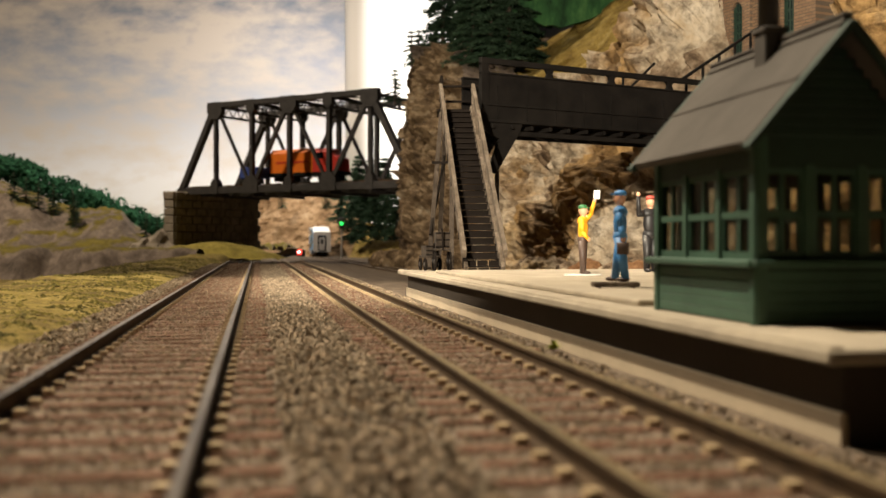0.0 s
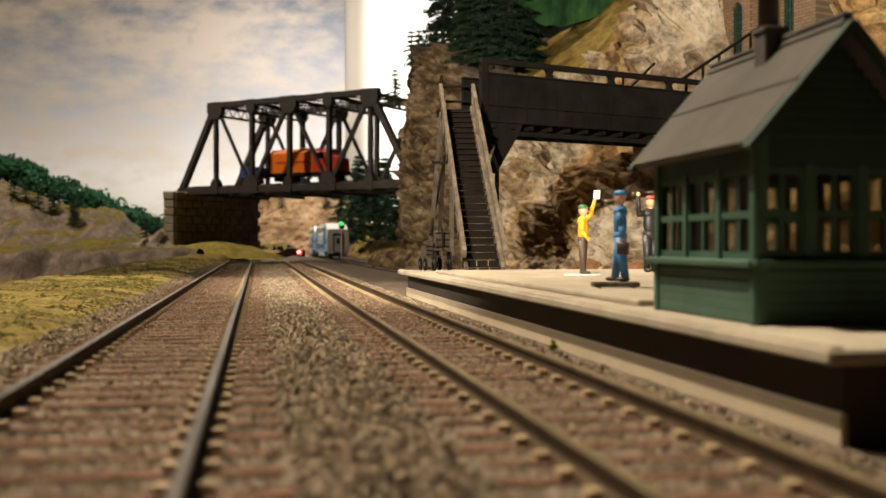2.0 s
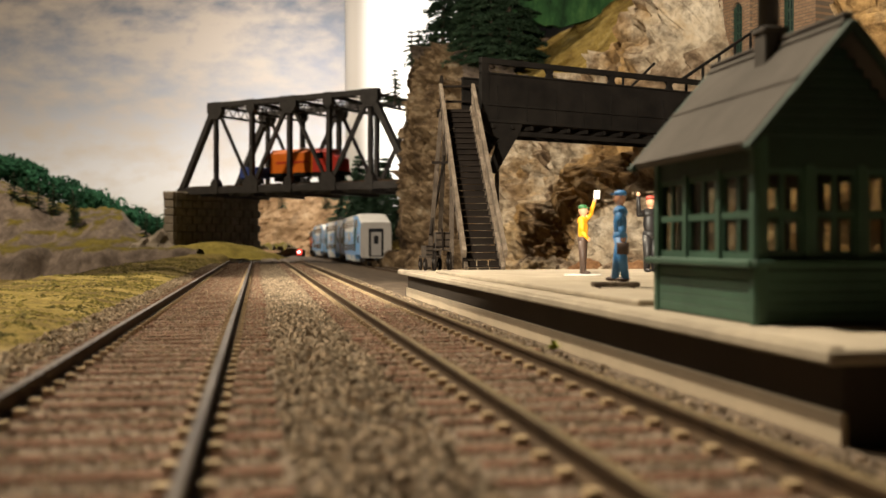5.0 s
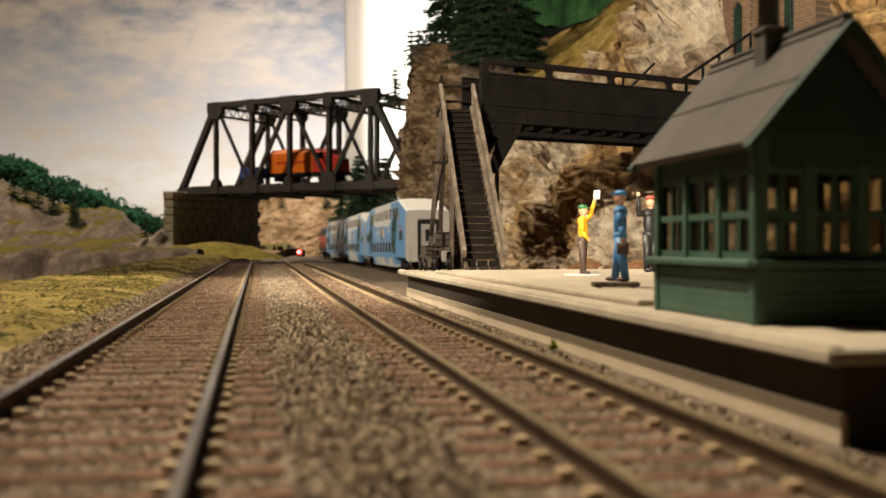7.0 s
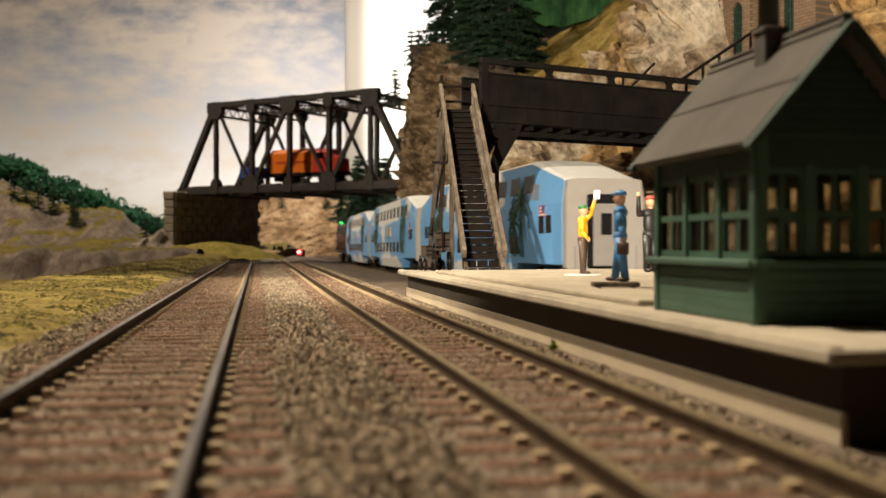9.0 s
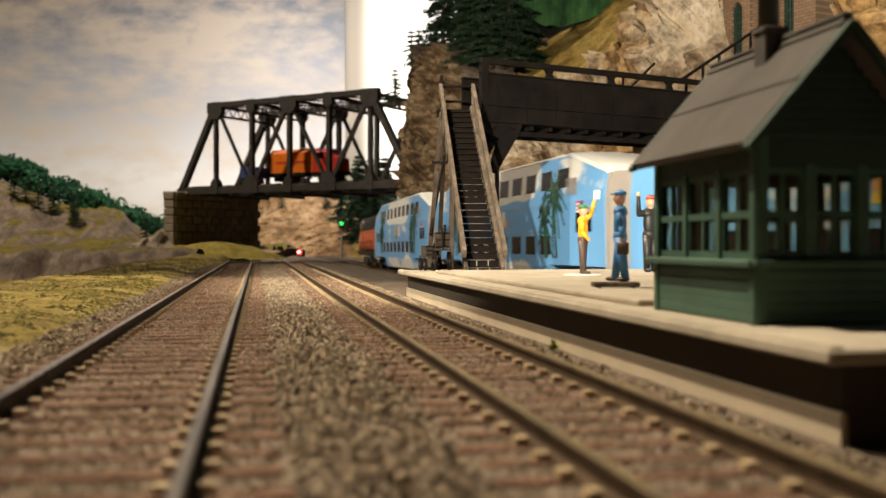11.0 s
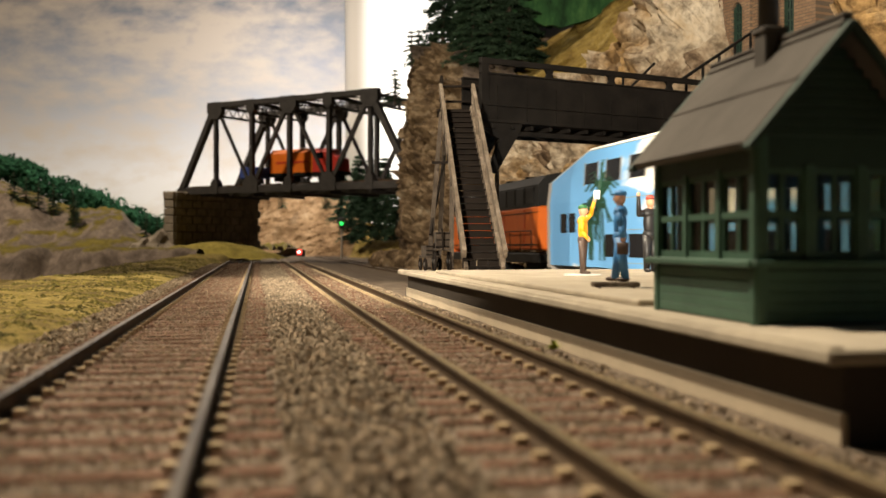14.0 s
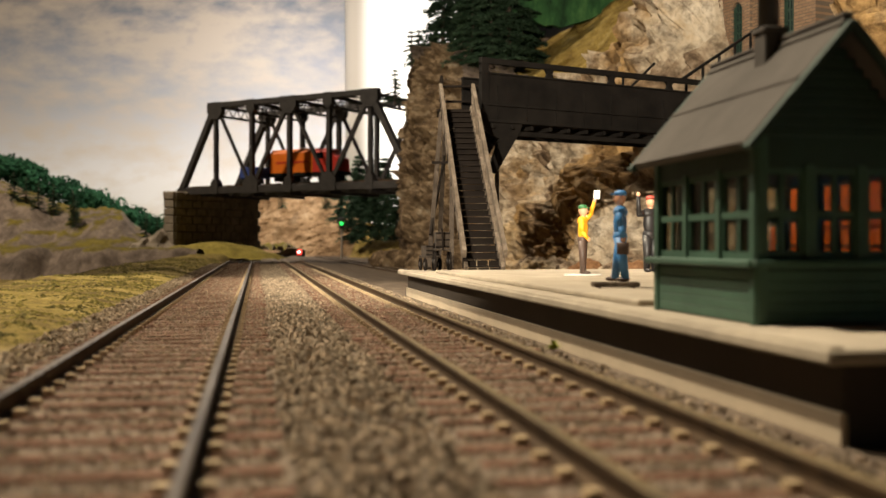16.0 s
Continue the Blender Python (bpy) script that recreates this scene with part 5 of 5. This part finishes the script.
def truck(parent, y, base):
    t = thing("truck", at(0, 0, 0))
    t.parent = parent
    bm = bmesh.new()
    for sg in (-1, 1):
        beam(bm, (sg * 11.5, y - base / 2 - 4, 6.0), (sg * 11.5, y + base / 2 + 4, 6.0), 2.0, 4.0, .4)
    box(bm, (0, y, 6.5), (22, 8, 3), None, .4)
    part("truck_frame", bm, M_loco_black, t)
    for yy in (y - base / 2, y + base / 2):
        bm = bmesh.new()
        for sg in (-1, 1):
            rod(bm, (sg * 7.4, yy, 5.2), (sg * 9.6, yy, 5.2), 5.2, 5.0, 18)
        rod(bm, (-9, yy, 5.2), (9, yy, 5.2), 1.2, 1.2, 8)
        part("wheelset", bm, M_rail_side, t)


def coach():
    top = thing("passenger_coach", at(0, 0, 0), "double-deck passenger coach painted sky blue with white clouds", "train coach", "coaches of the passenger train")
    L = COACH
    half = [(15.6, 4), (17.3, 11), (17.5, 38), (16.4, 57.0), (14.4, 58.2), (6, 58.8)]
    outline = half + [(-x, z) for x, z in half[::-1]]

    def section(y, top_z, low):
        """Outline of the body at y: its roof falls to top_z, its skirt is cut up to low over the trucks."""
        return [(x, y, z if z == 38 else (38 + (z - 38) * (top_z - 38) / 20.8 if z > 38 else max(z, low + (z - 4) * .1))) for x, z in outline]

    cuts = [(L / 2 - 5, 48.2, 11.4), (L / 2 - 48, 58.8, 11.4), (84, 58.8, 11.4), (74, 58.8, 4)]
    cuts = [(-y, t, q) for y, t, q in cuts] + cuts[::-1]
    bm = bmesh.new()
    rings = [[bm.verts.new(p) for p in section(*c)] for c in cuts]
    for ra, rb in zip(rings, rings[1:]):
        for i in range(len(ra)):
            j = (i + 1) % len(ra)
            bm.faces.new((ra[i], ra[j], rb[j], rb[i]))
    bm.faces.new(rings[0])
    bm.faces.new(rings[-1][::-1])
    part("body", bm, M_livery, top)
    # white roof, laid just above the body with a thin gutter edge
    bm = bmesh.new()
    rows = []
    for c in cuts:
        up = [p for p in section(*c) if p[2] > 44]
        rows.append([bm.verts.new((x * 1.012, y, z + .35)) for x, y, z in up] + [bm.verts.new((x * .98, y, z - .3)) for x, y, z in up[::-1]])
    for ra, rb in zip(rows, rows[1:]):
        for i in range(len(ra)):
            j = (i + 1) % len(ra)
            bm.faces.new((ra[i], ra[j], rb[j], rb[i]))
    bm.faces.new(rows[0])
    bm.faces.new(rows[-1][::-1])
    part("roof", bm, M_white_paint, top, "white roof")
    for sg in (-1, 1):
        y0 = sg * (L / 2 - 5)
        end = thing("end_wall", at(0, 0, 0))
        end.parent = top
        bm = bmesh.new()
        inset = [(x * .985, max(z, 9) if z < 40 else 38 + (z - 38) * 0.49) for x, z in outline]
        prism(bm, inset, y0, y0 + sg * 4.5)
        part("end_panel", bm, M_grey, end, "warm grey coach end")
        bm = bmesh.new()
        box(bm, (0, y0 + sg * 4.9, 26), (16.5, 1.6, 31), None, .8)
        part("door_surround", bm, M_window, end, "black diaphragm round the end door")
        bm = bmesh.new()
        box(bm, (0, y0 + sg * 5.6, 24.5), (11.5, 1.0, 26), None, .4)
        part("end_door", bm, M_doorgrey, end)
        bm = bmesh.new()
        box(bm, (0, y0 + sg * 6.1, 29), (5, .6, 9), None, .3)
        part("door_window", bm, M_window, end)
        bm = bmesh.new()
        box(bm, (0, y0 + sg * 7.0, 7.5), (4, 8, 3), None, .5)
        part("coupler", bm, M_loco_black, end)
        for sx in (-1, 1):
            bm = bmesh.new()
            rod(bm, (sx * 13.5, y0 + sg * 4.9, 6), (sx * 13.5, y0 + sg * 4.9, 20), .35, .35, 6)
            part("grab_iron", bm, M_doorgrey, end)
    r = random.Random(9)
    tilt = math.atan2(1.1, 18.2)
    for sg in (-1, 1):
        mt = Matrix.Rotation(-sg * tilt, 4, "Y")
        for i in range(10):
            y = -99 + i * 22
            win = thing("upper_window", at(0, 0, 0))
            win.parent = top
            bm = bmesh.new()
            box(bm, (sg * 16.75, y, 48.2), (.7, 13.2, 8.4), mt, .3)
            part("pane", bm, M_window, win)
            bm = bmesh.new()
            for yy in (-7.0, 7.0):
                box(bm, (sg * 16.85, y + yy, 48.2), (.5, .6, 9.2), mt)
            part("frame", bm, M_doorgrey, win)
        for i in range(8):
            y = -77 + i * 22
            bm = bmesh.new()
            box(bm, (sg * 17.35, y, 20.4), (.6, 13.6, 8.4), None, .3)
            part("lower_window", bm, M_window, top)
        for y in (-124, 124):
            for o in (-5, 5):
                bm = bmesh.new()
                box(bm, (sg * 17.4, y + o, 29.5), (.6, 7.4, 8), None, .3)
                part("end_window", bm, M_window, top)
        for y in (-88, 88):
            d = thing("side_door", at(0, 0, 0))
            d.parent = top
            bm = bmesh.new()
            for o in (-5.2, 5.2):
                box(bm, (sg * 17.35, y + o + 12, 35.2), (.4, 4.6, 3.6), None, .1)
            part("door_window", bm, M_window, d)
        # emblem group as plain patches
        for y, z, wd, ht, mt_e, lab in ((8, 34.5, 6, 8, M_yellow, "pale yellow emblem panel"), (-1, 32.5, 8, 11, M_doorgrey, "grey emblem panel"), (-11, 33, 7, 8, M_white_paint, "white emblem panel"),
                                        (8.5, 38.6, 5, 2.6, M_pink, "salmon pink emblem patch"), (5, 28.4, 4.5, 2.0, M_palm, "green emblem band"), (-18, 31, 4, 3.4, M_pink, "salmon pink emblem patch")):
            bm = bmesh.new()
            box(bm, (sg * 17.56, y, min(z, 34)), (.14, wd, ht), None, .04)
            part("emblem_panel", bm, mt_e, top, lab)
        for z in (14.2, 26.0, 37.4):
            bm = bmesh.new()
            box(bm, (sg * (17.47 if z > 20 else 17.3), 0, z), (.14, 148, .22))
            part("seam", bm, M_grey, top)
        # palms
        def on_side(y, z):
            return Vector((sg * (17.62 - 1.1 * max(0, z - 38) / 18.2), y, z))

        for y, h, big in ((-88, 41, 1.2), (-76, 31, 0.85), (88, 41, 1.2), (100, 31, 0.85)):
            bm = bmesh.new()
            for b in range(26):
                a = b * 6.283 / 13 + r.uniform(-.2, .2)
                ln = r.uniform(9, 16) * big
                cy, cz = y + r.gauss(0, 1.2), h + r.gauss(0, 1.6)
                my, mz = cy + math.cos(a) * ln * .55, min(cz + math.sin(a) * ln * .5 + 1.2, 54.5)
                qy, qz = cy + math.cos(a) * ln, min(cz + math.sin(a) * ln * .85 - ln * .22, 54.5)
                beam(bm, on_side(cy, cz), on_side(my, mz), .16, r.uniform(1.0, 1.7) * big, up=(0, 0, 1))
                beam(bm, on_side(my, mz), on_side(qy, qz), .16, r.uniform(.6, 1.1) * big, up=(0, 0, 1))
            for d in (0, 3.5 * big):
                beam(bm, on_side(y - 4 + d, 15), on_side(y + d * .4, h), .16, 1.8)
            part("palm", bm, M_palm, top, "dark green painted palm")
        # flag near the leading end
        f = thing("flag", at(0, 0, 0))
        f.parent = top
        y = -L / 2 + 31
        for k in range(7):
            bm = bmesh.new()
            box(bm, (sg * 17.6, y, 33.0 + k * .75), (.15, 8, .73))
            part("stripe", bm, M_flag_red if k % 2 == 0 else M_white_paint, f)
        bm = bmesh.new()
        box(bm, (sg * 17.68, y - 2.2, 36.2), (.15, 3.6, 2.9))
        part("canton", bm, M_flag_blue, f)
        bm = bmesh.new()
        for k in range(9):
            box(bm, (sg * 17.25, -L / 2 + 42, 41.0 + k * .8), (.5, 12, .35))
        part("vent_louvres", bm, M_grey, top, kind="stuff")
    truck(top, -L / 2 + 46, 30)
    truck(top, L / 2 - 46, 30)
    return top


def diesel(length=178.0):
    top = thing("diesel_locomotive", at(0, 0, 0), "black diesel locomotive with a broad orange side band", "locomotive")
    L = length
    # local y: -L/2 couples to the coaches, +L/2 is the cab end
    bm = bmesh.new()
    box(bm, (0, 0, 14.5), (33, L - 6, 4.5), None, .5)
    part("frame", bm, M_loco_black, top)
    bm = bmesh.new()
    box(bm, (0, -2, 28.2), (32, L - 14, 20), None, .8)
    part("side_band", bm, M_loco_orange, top, "bright orange lower body")
    bm = bmesh.new()
    prism(bm, [(15.8, 38.1), (15.6, 48), (12, 52.2), (5, 53.4), (-5, 53.4), (-12, 52.2), (-15.6, 48), (-15.8, 38.1)], -L / 2 + 6, L / 2 - 42)
    part("hood", bm, M_loco_black, top, "black upper hood with rounded roof")
    cab = thing("cab", at(0, 0, 0))
    cab.parent = top
    bm = bmesh.new()
    prism(bm, [(16.2, 38.1), (16.0, 48.6), (12, 53), (5, 54.4), (-5, 54.4), (-12, 53), (-16.0, 48.6), (-16.2, 38.1)], L / 2 - 42, L / 2 - 18)
    part("cab_shell", bm, M_loco_black, cab)
    bm = bmesh.new()
    prism(bm, [(L / 2 - 18, 38.1), (L / 2 - 18, 46), (L / 2 - 9, 44), (L / 2 - 7, 38.1)], -10, 10, "x")
    part("nose", bm, M_loco_orange, cab, "orange short nose")
    for sg in (-1, 1):
        for o in (-6, 5):
            bm = bmesh.new()
            box(bm, (sg * 16.05, L / 2 - 30 + o, 44.4), (.6, 8.4, 6.6), None, .3)
            part("cab_window", bm, M_cabglass, cab)
        bm = bmesh.new()
        box(bm, (sg * 16.0, L / 2 - 52, 48.0), (.7, 8.5, 2.6), None, .1)
        part("number_board", bm, M_white_paint, top, "white number board")
        for o in (-.8, .6):
            bm = bmesh.new()
            box(bm, (sg * 16.4, L / 2 - 52, 48.0 + o), (.15, 6.5, .5))
            part("number_bar", bm, M_window, top)
        for i in range(7):
            bm = bmesh.new()
            box(bm, (sg * 15.8, -L / 2 + 18 + i * 15, 43.2), (.5, 12.5, 8), None, .2)
            part("hood_door", bm, M_loco_black, top)
        bm = bmesh.new()
        box(bm, (sg * 16.1, -2, 35.4), (.25, L - 15, .35))
        part("pinstripe", bm, M_loco_black, top)
        bm = bmesh.new()
        box(bm, (sg * 16.1, -2, 20.6), (.25, L - 15, .6))
        part("pinstripe", bm, M_loco_black, top)
        for i in range(4):
            bm = bmesh.new()
            box(bm, (sg * 16.05, -L / 2 + 26 + i * 34, 28.2), (.3, .5, 18))
            part("panel_seam", bm, M_red, top)
        bm = bmesh.new()
        rod(bm, (sg * 16.6, L / 2 - 6, 17), (sg * 16.6, L / 2 - 6, 32), .35, .35, 6)
        part("grab_iron", bm, M_doorgrey, top)
        bm = bmesh.new()
        box(bm, (sg * 16.05, L / 2 - 25, 30.5), (.3, 8, 7), None, .1)
        part("side_sign", bm, M_pink, top, "small salmon pink sign panel")
        for o in (-1.4, 0.2, 1.6):
            bm = bmesh.new()
            box(bm, (sg * 16.22, L / 2 - 25, 30.5 + o), (.1, 5.5, .5))
            part("sign_bar", bm, M_white_paint, top)
        # black strip in place of the upright band of shade behind the cab
        bm = bmesh.new()
        box(bm, (sg * 16.15, L / 2 - 46, 28.2), (.35, .9, 19.4), None, .1)
        part("cab_shade_strip", bm, M_loco_black, top)
        for i in range(9):
            bm = bmesh.new()
            rod(bm, (sg * 17.2, -L / 2 + 12 + i * 17, 17), (sg * 17.2, -L / 2 + 12 + i * 17, 27), .22, .22, 6)
            part("stanchion", bm, M_loco_black, top)
        bm = bmesh.new()
        rod(bm, (sg * 17.2, -L / 2 + 12, 27), (sg * 17.2, L / 2 - 30, 27), .25, .25, 6)
        part("side_handrail", bm, M_loco_black, top)
        bm = bmesh.new()
        box(bm, (sg * 14, -4, 8), (6, 52, 8), None, 1.5)
        part("fuel_tank", bm, M_loco_black, top)
    bm = bmesh.new()
    box(bm, (0, L / 2 - 4, 20), (31.5, 2.0, 11), None, .5)
    part("end_plate", bm, M_loco_orange, top)
    for x in (-6, 6):
        bm = bmesh.new()
        box(bm, (x, L / 2 - 17.8, 49.6), (8, .6, 3.6), None, .2)
        part("windshield", bm, M_cabglass, cab)
    bm = bmesh.new()
    for x in (-10, 10):
        box(bm, (x, L / 2 - 2.9, 14), (3, .8, 2), None, .2)
    part("step_lights", bm, M_white_paint, top, kind="stuff")
    for y in (-30, 4):
        bm = bmesh.new()
        rod(bm, (0, y, 53.0), (0, y, 54.6), 5, 5, 16)
        part("roof_fan", bm, M_loco_black, top)
    truck(top, -L / 2 + 40, 34)
    truck(top, L / 2 - 40, 34)
    return top


M_cabglass = painted("cab_glass", (0.10, 0.105, 0.10), 0.15, 0.2, 40, bump=0)


def bridge_engine():
    ang = math.degrees(math.atan2(-32.5, 55.0))
    u = Vector((0.861, -0.509))
    c = Vector((-353, 1489)) + u * 206
    top = thing("bridge_diesel", at(c.x - 2, c.y + 1, 97, ang) @ Matrix.Diagonal((0.87, 1, 1, 1)), "orange diesel engine with a red cab standing on the bridge", "locomotive")
    bm = bmesh.new()
    box(bm, (0, 0, 10), (134, 30, 5), None, .6)
    part("frame", bm, M_loco_black, top)
    bm = bmesh.new()
    prism(bm, [(15, 12), (15, 38), (10, 43.5), (-10, 43.5), (-15, 38), (-15, 12)], -62, 22, "x")
    part("hood", bm, M_orange, top)
    bm = bmesh.new()
    prism(bm, [(15.3, 12), (15.3, 37), (10, 42.5), (-10, 42.5), (-15.3, 37), (-15.3, 12)], 20, 46, "x")
    part("cab", bm, M_red, top, "red cab")
    bm = bmesh.new()
    prism(bm, [(46, 12), (46, 40), (54, 33), (64, 29), (66, 12)], -13, 13, "y")
    part("nose", bm, M_red, top, "sloping red nose")
    for y in (-15.5, 15.5):
        bm = bmesh.new()
        box(bm, (34, y, 33), (12, .5, 7), None, .2)
        part("cab_window", bm, M_window, top)
        bm = bmesh.new()
        box(bm, (-20, y * .98, 26), (60, .5, 2.2))
        part("stripe", bm, M_red, top)
    bm = bmesh.new()
    box(bm, (-10, 0, 44.5), (12, 8, 2.5), None, .5)
    part("fan_housing", bm, M_grey, top)
    for x in (-42, 42):
        bm = bmesh.new()
        box(bm, (x, 0, 5), (34, 22, 7), None, 1)
        part("truck", bm, M_loco_black, top)
    top2 = thing("boxcar", at(c.x - u.x * 140, c.y - u.y * 140, 97, ang), "dark blue freight wagon behind the bridge engine", "wagon")
    bm = bmesh.new()
    box(bm, (44, 0, 15), (30, 28, 15), None, .6)
    part("body", bm, M_flag_blue, top2)
    bm = bmesh.new()
    box(bm, (40, 0, 4), (26, 20, 6), None, .6)
    part("truck", bm, M_loco_black, top2)


bridge_engine()
CARS = [coach()]
CARS += [copy_thing(CARS[0], at(0, 0, 0)) for _ in range(2)]
LOCO = diesel()

# the leading end stands at this length of the back track at 9 s, and runs at an even pace
SPEED = 182.0
LEAD = float(np.interp(-434, -_ys, _ss))


def car_pose(t, behind, length):
    """Pose of a car whose leading end follows the train's own by that much."""
    s = LEAD + SPEED * (t - 9.0) - behind
    a = Vector(back_track(s - 40))
    b = Vector(back_track(s - length + 40))
    d = b - a
    mid = (a + b) / 2
    return pose(mid.x * MM, mid.y * MM, back_rail_z(mid.y) * MM, math.degrees(math.atan2(back_rail_z(b.y) - back_rail_z(a.y), d.length)), 0, math.degrees(math.atan2(d.y, d.x)) - 90)


def motions():
    for i, c in enumerate(CARS):
        walk(c, [(t * 0.5, car_pose(t * 0.5, i * 316.0, COACH)) for t in range(33)])
    walk(LOCO, [(t * 0.5, car_pose(t * 0.5, 946.0, 178.0)) for t in range(33)])


motions()
